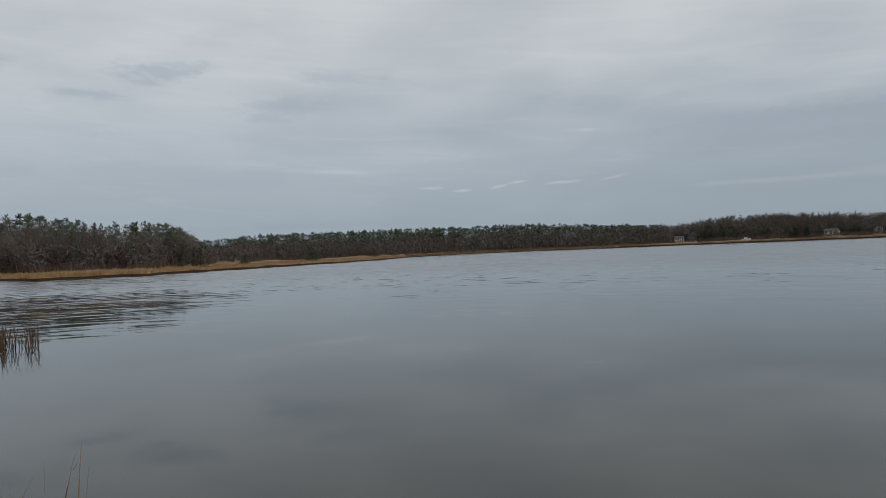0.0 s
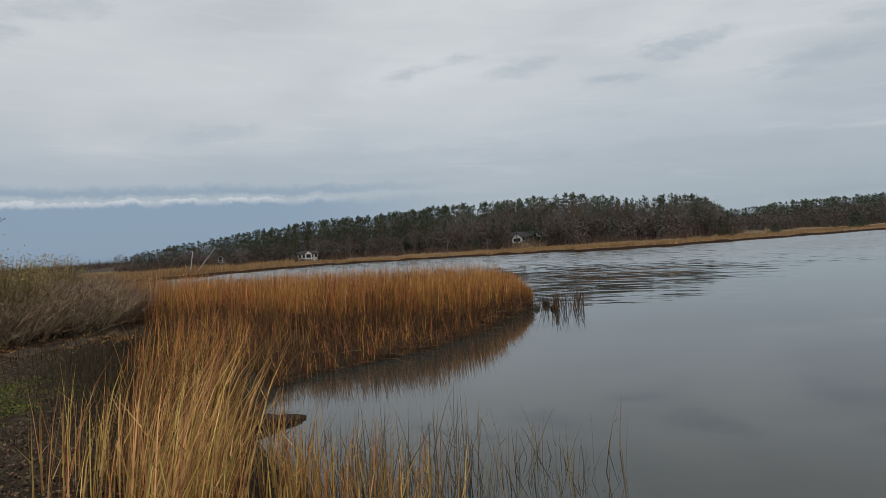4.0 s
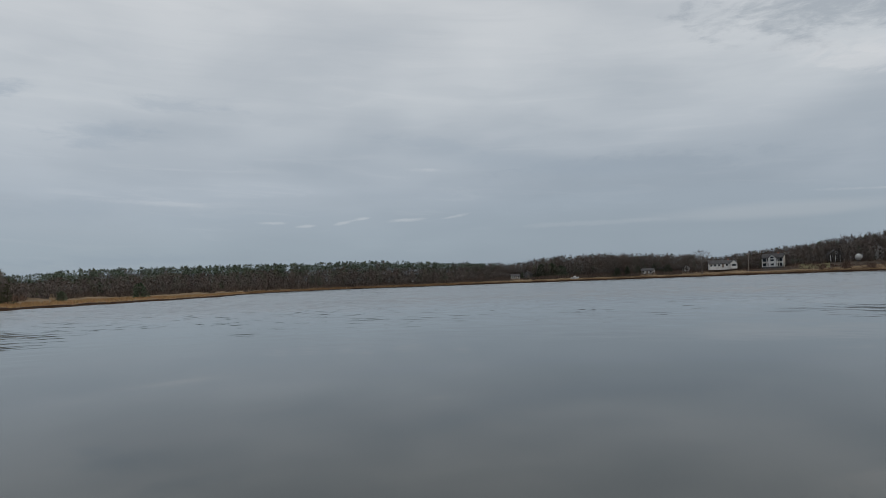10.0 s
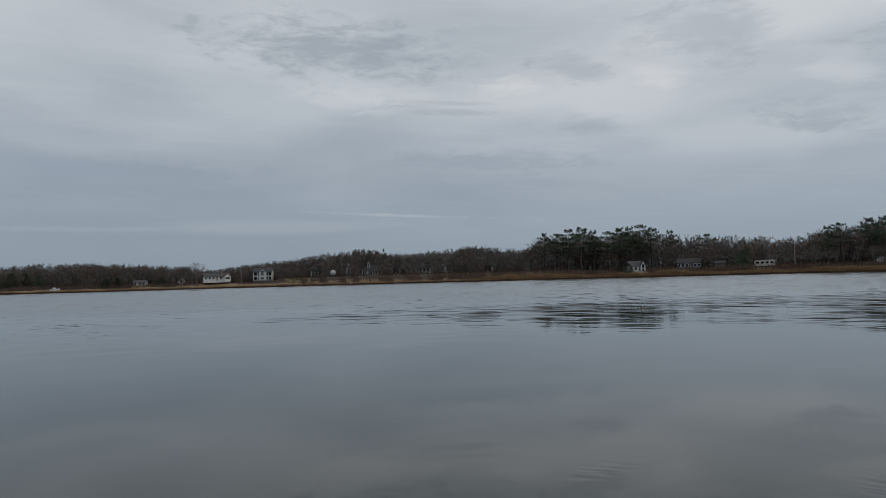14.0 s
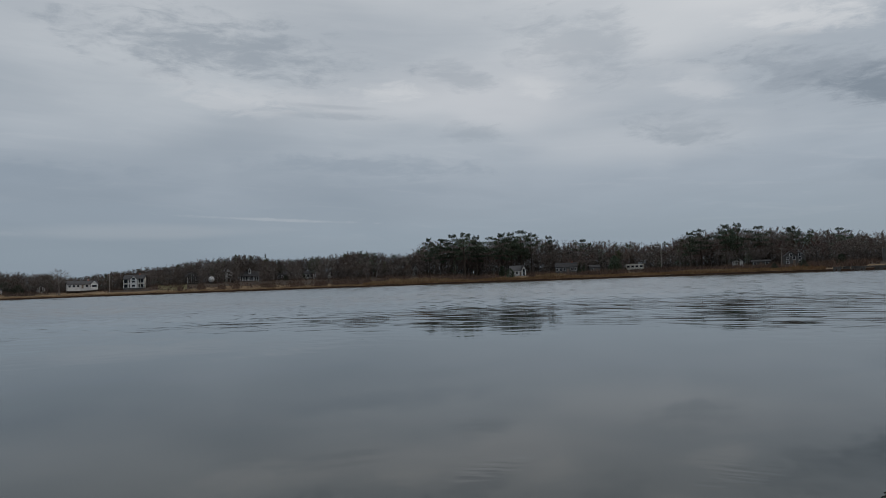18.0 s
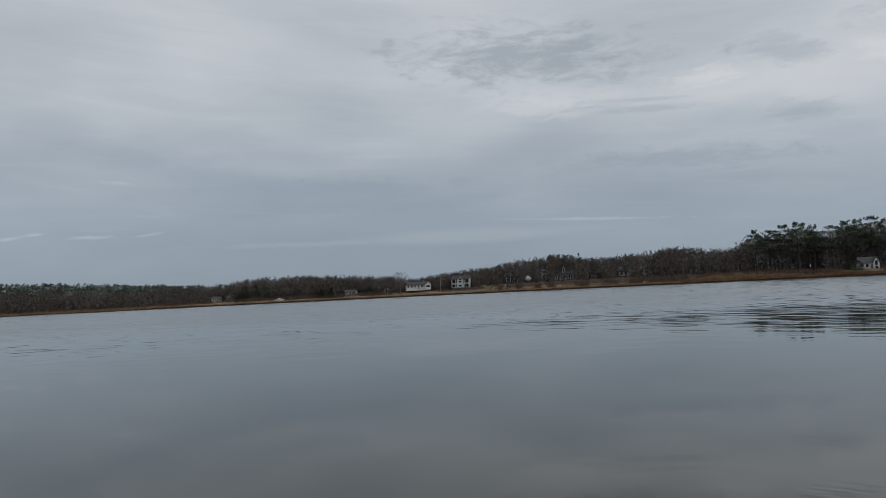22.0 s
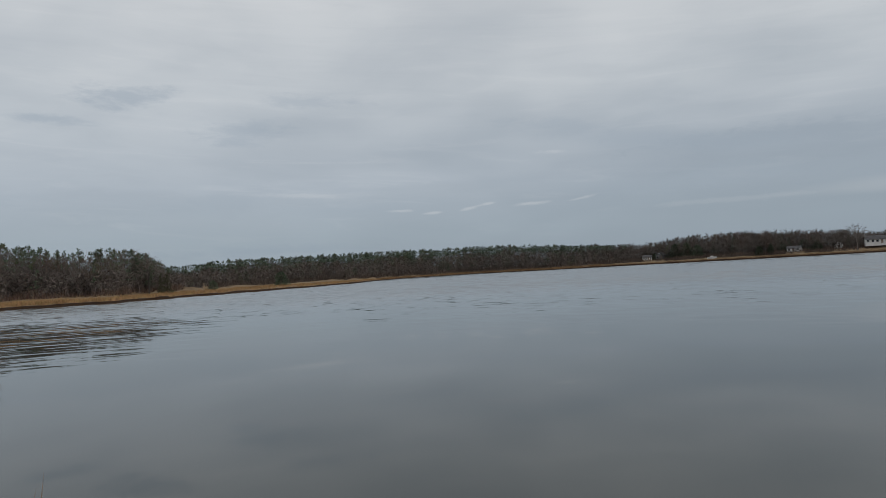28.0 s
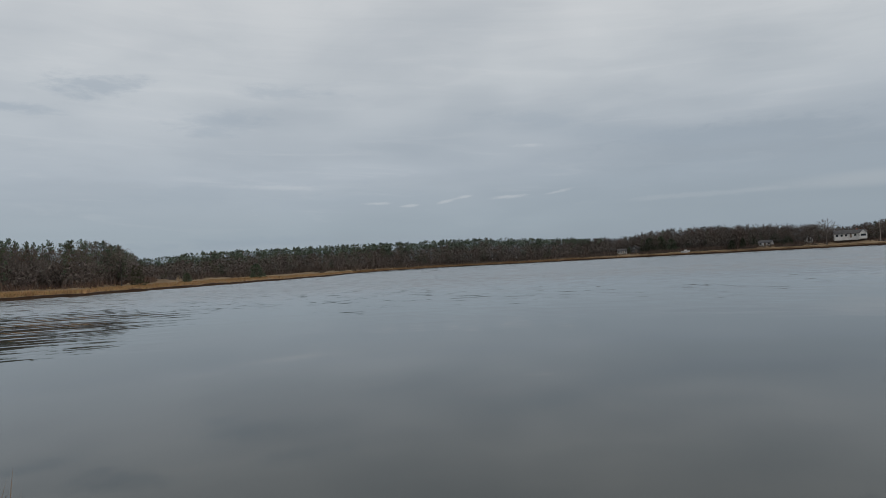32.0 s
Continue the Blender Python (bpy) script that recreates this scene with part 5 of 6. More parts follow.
utility_pole(96.3, 300, 2.0, "leaning weathered utility pole by a blue house")
utility_pole(87.2, 330, 1.5, "thin weathered pole by the shore")


def seawall():
    e = new("sea_wall")
    tagged(e, "dark rough stone sea wall below a blue house", "wall", kind="structure")
    r = random.Random(5)
    az = 90.6
    while az < 104:
        d = r_far(az) + 1.2
        wdt = r.uniform(0.9, 1.7)
        for row in range(2):
            b = Mesh()
            h0 = 0.1 + 0.75 * row
            b.box((-wdt / 2, -0.6, h0 - 0.3), (wdt / 2, 0.6, h0 + 0.75 - 0.04))
            b.v = [p + Vector((r.uniform(-0.1, 0.1), r.uniform(-0.12, 0.12), r.uniform(-0.06, 0.06))) for p in b.v]
            ob = part("stone", b, "stone", e)
            ob.matrix_world = Matrix.Translation(polar(az + 0.02 * row, d + 0.25 * row)) @ Matrix.Rotation(radians(-az), 4, "Z")
        az += math.degrees(wdt / d)


# ---------------------------------------------------------------- grasses
def blades(name, mat, label, n, where, hgt, width, lean, spread, seed, cat="reeds", droop=1.0):
    r = random.Random(seed)
    b = Mesh()
    got = 0
    while got < n:
        az, d, dens = where(r)
        if r.random() > dens:
            continue
        got += 1
        p = place(az, d, -0.03)
        p.z = max(p.z, -0.12)
        h = hgt(r, az, d)
        a = r.uniform(0, 6.283)
        tilt = Vector((math.cos(a), math.sin(a), 0)) * abs(r.gauss(0, spread)) + lean * r.uniform(0.2, 1.6)
        tip = p + Vector((0, 0, h * (1 - 0.3 * tilt.length_squared))) + tilt * h
        side = Vector((r.uniform(-1, 1), r.uniform(-1, 1), 0)).normalized()
        b.blade(p, tip, -tilt * h * droop, width * r.uniform(0.6, 1.3), side)
        if r.random() < 0.55:          # a dry leaf that breaks away from the stem
            q = p.lerp(tip, r.uniform(0.3, 0.75))
            a = r.uniform(0, 6.283)
            o = Vector((math.cos(a), math.sin(a), r.uniform(0.3, 1.5))).normalized() * h * r.uniform(0.12, 0.3)
            b.tri(q - side * width * 0.4, q + side * width * 0.4, q + o)
    return stuff(name, b, mat, label, cat)


RIGHT = Vector((0.5, 0.87, 0))
SPIT_AZ = [-66, -63, -57, -55.2, -52, -48.3, -42.7, -38.5, -34.6]
SPIT_IN = [21, 17.5, 12.6, 12.5, 13.2, 13.9, 15.2, 17.5, 22.6]       # where the low dark stems begin
SPIT_TALL = [24, 21.2, 17.4, 16.9, 16.4, 16.0, 16.1, 17.9, 22.7]     # where the tall reeds begin


def on_spit(r, out=-0.2, deep=1.0, edge=None):
    az = r.uniform(-66, -34.2)
    a, b = float(np.interp(az, SPIT_AZ, edge or SPIT_TALL)), max(float(np.interp(az, AZ_P, P_OUT)), 23.2)
    d = a - out + (b - a) * deep * r.random() ** 1.4
    return az, d, min(1, d / 22) * (0.5 + 1.0 * abs(noise.noise(polar(az, d) * 0.6)) * 1.5)


def low_spit(r):
    az = r.uniform(-64, -34.4)
    a, b = (float(np.interp(az, SPIT_AZ, e)) for e in (SPIT_IN, SPIT_TALL))
    return az, a - 1.0 + (b - a + 1.5) * r.random() ** 1.5, 0.45 + 0.6 * abs(noise.noise(polar(az, b) * 0.9))


def mid_spit(r):
    az = r.uniform(-66, -34.3)
    a, b = (float(np.interp(az, SPIT_AZ, e)) for e in (SPIT_IN, SPIT_TALL))
    f = r.random() ** 0.45
    return az, a + (b + 0.8 - a) * f, 0.3 + 1.1 * abs(noise.noise(polar(az, a + f) * 0.8))


def spit_h(az):
    return float(np.interp(az, [-66, -58, -42, -37, -34.2], [1.3, 1.2, 1.2, 1.12, 0.75]))


blades("reed_bed", "reed", "dense orange-brown cordgrass standing on a low spit", 12500, on_spit,
       lambda r, az, d: r.triangular(0.45, 1.2, 0.98) * spit_h(az), 0.013, RIGHT * 0.05, 0.16, 51)
blades("reed_bed", "reedgold", "taller golden cordgrass scattered over the spit", 2500, on_spit,
       lambda r, az, d: r.triangular(0.7, 1.3, 1.05) * spit_h(az), 0.012, RIGHT * 0.07, 0.17, 58)
# Old stems, whose dark colour also stands in for shade under the dense reeds.
blades("reed_stems", "reedbrown", "dark brown old stems at the foot of the reeds", 7000, lambda r: on_spit(r, 0.6, 0.25),
       lambda r, az, d: r.triangular(0.2, 0.85, 0.5), 0.013, RIGHT * 0.0, 0.45, 52)
blades("reed_stems", "reedbrown", "low matted brown stems between reeds and water", 15500, low_spit,
       lambda r, az, d: r.triangular(0.06, 0.5, 0.2), 0.011, RIGHT * 0.0, 0.7, 69)
blades("reed_stems", "reedrust", "rust-red stems thinning out towards the water", 2400, mid_spit,
       lambda r, az, d: r.triangular(0.25, 0.9, 0.45) * spit_h(az), 0.011, RIGHT * 0.03, 0.24, 70)
blades("reed_stems", "reedrust", "rust-red stems among the orange cordgrass", 3600, on_spit,
       lambda r, az, d: r.triangular(0.5, 1.15, 0.9) * spit_h(az), 0.012, RIGHT * 0.05, 0.2, 79)
blades("reed_stems", "reed", "rust-red bent stems tangled along the front of the spit", 800, low_spit,
       lambda r, az, d: r.triangular(0.3, 1.0, 0.5), 0.009, RIGHT * 0.0, 0.4, 66)
blades("near_reeds", "reedgold", "tall golden cordgrass leaning over the bank", 460,
       lambda r: (min(r.gauss(-62.6, 2.1), -57.8 - r.random()), r.uniform(4.2, 6.2), 1.0), lambda r, az, d: r.triangular(0.35, 1.45, 0.75), 0.0102, RIGHT * 0.30, 0.11, 53, droop=1.3)
blades("near_reeds", "reedgold", "fine golden blades among the cordgrass", 420,
       lambda r: (min(r.gauss(-62.2, 2.4), -57.4 - r.random()), r.uniform(4.1, 6.4), 1.0), lambda r, az, d: r.triangular(0.2, 1.05, 0.55), 0.007, RIGHT * 0.28, 0.18, 67, droop=1.4)
blades("near_reeds", "reedrust", "rust-coloured cordgrass behind the golden blades", 520,
       lambda r: (min(r.gauss(-62.4, 1.8), -58.2 - r.random()), r.uniform(5.6, 8.0), 1.0), lambda r, az, d: r.triangular(0.5, 1.35, 0.9), 0.010, RIGHT * 0.24, 0.16, 78, droop=1.2)
blades("near_reeds", "reedbrown", "old brown stems among the golden cordgrass", 700,
       lambda r: (min(r.gauss(-62, 2.6), -57.6 - r.random()), r.uniform(5.2, 8.2), 1.0), lambda r, az, d: r.uniform(0.15, 0.7), 0.009, RIGHT * 0.12, 0.3, 60)
blades("near_reeds", "reedgold", "golden cordgrass at the edge of the bank", 120,
       lambda r: (r.triangular(-73, -64, -66.5), r.uniform(4.8, 6.8), 1.0), lambda r, az, d: r.triangular(0.3, 1.15, 0.65), 0.0105, RIGHT * 0.14, 0.15, 57, droop=1.4)
blades("near_reeds", "reed", "orange cordgrass standing along the cove", 330,
       lambda r: (min(r.gauss(-61.5, 1.9), -57.8), r.uniform(7.5, 12.5), 1.0), lambda r, az, d: r.triangular(0.4, 1.25, 0.85), 0.012, RIGHT * 0.16, 0.16, 56)
blades("turf", "turf", "short dark brown marsh turf below the footpath", 9500,
       lambda r: (min(r.gauss(-65.0, 3.2), -58), r.triangular(6.5, 18.5, 12), 1.0), lambda r, az, d: r.triangular(0.03, 0.42, 0.08), 0.010, RIGHT * 0.05, 0.45, 68, cat="turf")
blades("sparse_reeds", "reedgold", "short golden reeds standing in shallow water", 460,
       lambda r: (r.triangular(-57.5, -40, -54), r.uniform(4.6, 6.3), 1.0), lambda r, az, d: r.triangular(0.15, 0.95, 0.4), 0.0105, RIGHT * 0.06, 0.2, 55)
blades("sparse_reeds", "reeddark", "thin weathered reeds standing in shallow water", 420,
       lambda r: (r.triangular(-58, -25, -48), r.uniform(4.9, 6.9), 1.0), lambda r, az, d: r.triangular(0.3, 1.05, 0.5) * (1 if az < -38 else 0.8), 0.0095, RIGHT * 0.05, 0.26, 54)
blades("stub_reeds", "reedbrown", "short dark reed stubs in the water off the spit", 130,
       lambda r: (r.triangular(-33.6, -29.4, -32.4), r.uniform(20.8, 22.4), 1.0), lambda r, az, d: r.uniform(0.2, 0.62) + 0.25, 0.016, RIGHT * 0.0, 0.22, 59)


def lodged_stems():
    """Fallen stems that lie in a tangle along the water's edge of the spit."""
    r = random.Random(141)
    b = Mesh()
    for _ in range(420):
        az, d, _k = low_spit(r)
        p = place(az, d, r.uniform(0.05, 0.25))
        p.z = max(p.z, 0.03)
        a = r.gauss(0, 0.5) + (3.14 if r.random() < 0.5 else 0)
        o = Vector((math.cos(a), math.sin(a), r.gauss(0.05, 0.2))) * r.uniform(0.3, 0.9)
        s = Vector((0, 0, 1)).cross(o).normalized() * 0.006 + Vector((0, 0, 0.005))
        m = p + o * 0.5 + Vector((0, 0, r.uniform(0.0, 0.12)))
        b.quad(p - s, p + s, m + s, m - s)
        b.tri(m - s, m + s, p + o)
    stuff("lodged_stems", b, "reedbrown", "fallen dark brown stems tangled along the foot of the reeds", "reeds")


lodged_stems()


def marsh_strip(name, mat, label, a0, a1, n, s1, hgt, wid, seed):
    r = random.Random(seed)
    b = Mesh()
    for _ in range(n):
        az = r.uniform(a0, a1)
        m = min(s1, float(np.interp(az, AZ_M, MARSH)) + 4)
        d = r_far(az) + 1.0 + m * r.random() ** 1.5
        p = place(az, d, -0.05)
        t = Vector((math.cos(radians(az)), -math.sin(radians(az)), 0)) * wid * r.uniform(0.6, 1.4)
        b.tri(p - t, p + t, p + Vector((r.uniform(-0.2, 0.2), r.uniform(-0.2, 0.2), hgt * r.uniform(0.5, 1.2) * (0.7 + 0.8 * abs(noise.noise(p * 0.05))))))
    return stuff(name, b, mat, label, "marsh grass")


marsh_strip("marsh_grass", "straw", "pale straw-coloured marsh grass along the shore", -70, -2, 26000, 150, 0.55, 0.10, 61)
marsh_strip("tall_marsh_grass", "straw", "tall pale marsh grass behind the reed spit", -72, -53, 7000, 70, 1.3, 0.09, 64)
marsh_strip("marsh_grass", "plume", "tan marsh grass along the far shore", 14, 58, 12000, 24, 0.5, 0.16, 62)
marsh_strip("reed_grass", "rust", "rusty reed grass thicket along the far shore", 55, 90, 15000, 28, 1.25, 0.16, 63)


def reed_mound(a0, a1, n, top, seed):
    """A swelling stand of tall plumed reed on the far shore."""
    r = random.Random(seed)
    b = Mesh()
    for _ in range(n):
        f = r.random()
        az = a0 + (a1 - a0) * f
        d = r_far(az) + 4 + 14 * r.random()
        p = place(az, d, -0.05)
        h = top * (0.45 + 0.55 * math.sin(math.pi * min(0.97, 0.05 + f * 1.1)) ** 0.7) * r.uniform(0.6, 1.05) * (0.85 + 0.4 * noise.noise(p * 0.15))
        t = Vector((r.uniform(-1, 1), r.uniform(-1, 1), 0)).normalized() * 0.12
        b.tri(p - t, p + t, p + Vector((r.gauss(0, 0.25), r.gauss(0, 0.25), h)))
    stuff("reed_mound", b, "plume", "swelling stand of tall tan plumed reed on the far shore", "reeds")


reed_mound(55.6, 63.5, 5200, 3.3, 121)
reed_mound(68.9, 72.0, 2200, 3.2, 122)
reed_mound(79.5, 85.5, 3000, 2.2, 123)
marsh_strip("shore_grass", "rust", "brown grass on the low bank under the woods", -3, 15, 5000, 12, 0.9, 0.16, 65)


# ---------------------------------------------------------------- the near bank
def twig_bush(seed, h=1.7, n=46):
    """A rounded leafless bush: spreading stems that fork twice into fine twigs."""
    r = random.Random(seed)
    st, tw = Mesh(), Mesh()

    def off(d, s):
        return (d + Vector((r.gauss(0, s), r.gauss(0, s), r.gauss(0.12, s * 0.5)))).normalized()

    for _ in range(n):
        a, q = r.uniform(0, 6.283), r.random() ** 0.6 * 0.45
        p = Vector((q * math.cos(a), q * math.sin(a), -0.05))
        ln = h * r.uniform(0.45, 0.7)
        d = Vector((math.cos(a) * q * 1.5 + r.gauss(0, 0.2), math.sin(a) * q * 1.5 + r.gauss(0, 0.2), 1)).normalized()
        tip = p + d * ln
        side = Vector((r.uniform(-1, 1), r.uniform(-1, 1), 0)).normalized()
        st.blade(p, tip, Vector((r.gauss(0, 0.3), r.gauss(0, 0.3), 0)) * ln, 0.018, side)
        for _ in range(8):
            f0 = r.uniform(0.08, 1.0)
            b0 = p.lerp(tip, f0)
            d1 = off(d, 0.75 - 0.35 * f0)
            l1 = h * r.uniform(0.2, 0.42)
            e1 = b0 + d1 * l1
            s = d1.cross(Vector((r.uniform(-1, 1), r.uniform(-1, 1), r.uniform(-1, 1)))).normalized() * 0.006
            tw.tri(b0 - s, b0 + s, e1)
            for _ in range(5):
                b1 = b0.lerp(e1, r.uniform(0.2, 1.0))
                e2 = off(d1, 0.6) * h * r.uniform(0.06, 0.17)
                s = e2.cross(Vector((r.uniform(-1, 1), r.uniform(-1, 1), r.uniform(-1, 1)))).normalized() * 0.0058
                tw.tri(b1 - s, b1 + s, b1 + e2)
    return st, tw


def leafy_bush(seed, h=2.4, n=7500, r0=1.0):
    r = random.Random(seed)
    st, lf = Mesh(), Mesh()
    ends = []
    for _ in range(60):
        a, q = r.uniform(0, 6.283), r.random() * 0.4
        p = Vector((q * math.cos(a), q * math.sin(a), -0.05))
        tip = Vector((math.cos(a) * r0 * r.uniform(0.2, 1), math.sin(a) * r0 * r.uniform(0.2, 1), h * r.uniform(0.55, 1.0)))
        st.tube([p, p.lerp(tip, 0.5) + Vector((0, 0, 0.15)), tip], [0.018, 0.012, 0.005], 3)
        ends.append((p, tip))
    for _ in range(n):
        p, tip = r.choice(ends)
        c = p.lerp(tip, r.uniform(0.35, 1.02)) + Vector((r.gauss(0, 0.13), r.gauss(0, 0.13), r.gauss(0, 0.10)))
        e = Vector((r.uniform(-1, 1), r.uniform(-1, 1), r.uniform(-0.6, 0.8))).normalized() * r.uniform(0.03, 0.065)
        s = e.cross(Vector((r.uniform(-1, 1), r.uniform(-1, 1), r.uniform(-1, 1)))).normalized() * 0.017
        lf.tri(c - s, c + s, c + e)
    return st, lf


def put_bush(meshes, names, mats, az, d, s, label, group=""):
    e = new("shrub")
    e.matrix_world = Matrix.Translation(place(az, d, -0.04)) @ Matrix.Rotation(rnd.uniform(0, 6.283), 4, "Z") @ Matrix.Diagonal((s[0], s[0], s[1], 1))
    for me, nm, mt in zip(meshes, names, mats):
        key = (id(me), mt)
        if key not in THINGS:
            THINGS[key] = me.data(nm, mt)
        part(nm, THINGS[key], None, e)
    return tagged(e, label, "shrub", group)


TWIGGY = [twig_bush(s) for s in (81, 82, 83, 84)]
sh = random.Random(17)
for k in range(84):
    az = -90 + 25.2 * ((k * 0.618034) % 1.0)
    front = float(np.interp(az, [-90, -80, -74, -70, -67, -64.8], [16.6, 17.4, 18.0, 18.6, 20.6, 22.0]))
    d = front + 11 * (k / 84.0) ** 1.3
    top = float(np.interp(az, [-90, -76, -72, -68, -64.8], [2.45, 2.3, 2.3, 2.0, 1.8])) + 0.03 * (d - 17) - height(az, d)
    put_bush(TWIGGY[k % 4], ("stem", "crown"), ("shrub", "shrub") if sh.random() < 0.6 else ("shrubred", "shrubred"), az, d, (sh.uniform(0.9, 1.35), top / 1.7 * sh.uniform(0.72, 1.02)),
             "leafless grey-brown twiggy shrub on the bank", "shrubs on the bank")
LEAFY = [leafy_bush(s) for s in (85, 86)]
for az, d, w, h, mt, lab in ((-75.7, 18.7, 0.95, 1.04, "leaforange", "tall shrub with rust-orange leaves below a cedar"), (-78.2, 18.5, 1.1, 1.1, "leaforange", "tall shrub with rust-orange leaves below a cedar"), (-77.0, 18.1, 0.9, 0.92, "leaforange", "rounded shrub with rust-orange leaves below a cedar"), (-81.0, 19.6, 1.1, 0.95, "leaforange", "tall shrub with rust-orange leaves below a cedar"),
                             (-73.9, 18.8, 0.8, 0.84, "leafy", "shrub with yellow-green leaves among bare twigs"), (-72.2, 19.6, 0.8, 0.82, "leafy", "shrub with yellow-green leaves among bare twigs"), (-71.4, 21.5, 0.7, 0.68, "leafy", "shrub with yellow-green leaves among bare twigs"),
                             (-77.2, 18.0, 0.8, 0.66, "leafy", "low shrub with yellow-green leaves"), (-69.6, 25.5, 0.9, 0.75, "leafy", "shrub with yellow-green leaves behind bare twigs"), (-84.5, 20, 1.2, 1.1, "leafy", "tall shrub with yellow-green leaves")):
    put_bush(LEAFY[int(d) % 2], ("stem", "foliage"), ("shrub", mt), az, d, (w, h), lab)


def red_cedar():
    az, d, h = -77.5, 25.0, 6.55
    r = random.Random(77)
    e = new("red_cedar")
    e.matrix_world = Matrix.Translation(place(az, d, -0.1))
    tagged(e, "dark red cedar with ragged feathery boughs behind the shrubs", "tree")
    tr = Mesh()
    tr.tube([Vector((0, 0, -0.3)), Vector((0.05, 0, 2.5)), Vector((0.0, 0.1, 5)), Vector((0.1, 0.35, h - 0.1))], [0.2, 0.15, 0.08, 0.012], 7)
    part("trunk", tr, "pinebark", e)
    lb, cr = Mesh(), Mesh()

    def rv(s):
        return Vector((r.gauss(0, s), r.gauss(0, s), r.gauss(0, s)))

    def bough(p, a, ln, rise):
        tip = p + Vector((math.cos(a) * ln, math.sin(a) * ln, ln * rise))
        mid = p.lerp(tip, 0.55) - Vector((0, 0, 0.08 * ln))
        lb.tube([p, mid, tip], [0.026, 0.016, 0.004], 3)
        for _ in range(int(7 + 11 * ln)):
            f = r.uniform(0.3, 1.0)
            c = p.lerp(mid, f / 0.55) if f < 0.55 else mid.lerp(tip, (f - 0.55) / 0.45)
            g = ((tip - p).normalized() * 0.8 + rv(0.45) + Vector((0, 0, 0.35))).normalized()
            gl = r.uniform(0.15, 0.42)
            s = g.cross(rv(1)).normalized() * 0.006
            lb.tri(c - s, c + s, c + g * gl)
            for _ in range(22):
                q = c + g * gl * r.uniform(0.1, 1.0) + rv(0.02)
                o = (g + rv(0.55) + Vector((0, 0, 0.2))).normalized() * r.uniform(0.05, 0.13)
                s = o.cross(rv(1)).normalized() * r.uniform(0.008, 0.016)
                cr.tri(q - s, q + s, q + o)

    for k in range(140):
        u = (k + r.random()) / 140
        lobe = 1 + 0.4 * math.sin(u * 31)
        bough(Vector((0.1 * u, 0.35 * u * u, 0.5 + (h - 0.75) * u)), r.uniform(0, 6.283), (0.10 + 1.85 * (1 - u) ** 0.95) * r.uniform(0.45, 1.05) * lobe, r.uniform(0.3, 1.0))
    for a, z in ((0.5, 2.6), (0.75, 2.7), (0.6, 2.5)):     # one bough hangs out alone over the shrubs
        bough(Vector((0, 0, z)), a, 1.9, 0.1)
    part("branch_work", lb, "pinebark", e)
    part("foliage", cr, "cedar", e)


red_cedar()


def lump(name, az, d, size, flat, mat, label, seed, z=0.0, sub=3):
    """A rounded, knobbly stone or peat block."""
    bm = bmesh.new()
    bmesh.ops.create_icosphere(bm, subdivisions=sub, radius=1)
    off = Vector((seed * 3.1, seed * 1.7, 0))
    for v in bm.verts:
        n = noise.noise(v.co * 1.3 + off) * 0.35 + noise.noise(v.co * 3.7 + off) * 0.14
        v.co = v.co * (1 + n)
        v.co = Vector((v.co.x * size, v.co.y * size * 0.8, v.co.z * size * flat))
    me = bpy.data.meshes.new(name)
    bm.to_mesh(me)
    bm.free()
    me.materials.append(M[mat])
    me.polygons.foreach_set("use_smooth", [True] * len(me.polygons))
    ob = new(name, me)
    ob.matrix_world = Matrix.Translation(polar(az, d, z)) @ Matrix.Rotation(seed * 1.3, 4, "Z")
    return tagged(ob, label, "rock" if mat == "rock" else "peat")


lump("peat_block", -55.2, 9.0, 0.34, 0.16, "peat", "eroded brown peat block at the edge of the cove", 3, 0.02)
lump("peat_block", -56.9, 8.9, 0.42, 0.22, "peat", "eroded brown peat block at the edge of the cove", 4, 0.02)
lump("shore_rock", -33.8, 21.9, 0.11, 0.8, "rock", "small dark rock off the tip of the reeds", 5, 0.05)
lump("shore_rock", -33.0, 23.2, 0.15, 0.75, "rock", "small dark rock off the tip of the reeds", 6, 0.10)
lump("shore_rock", -32.4, 21.4, 0.13, 0.7, "peat", "dark mussel-grown clump among reed stubs", 7, 0.03)


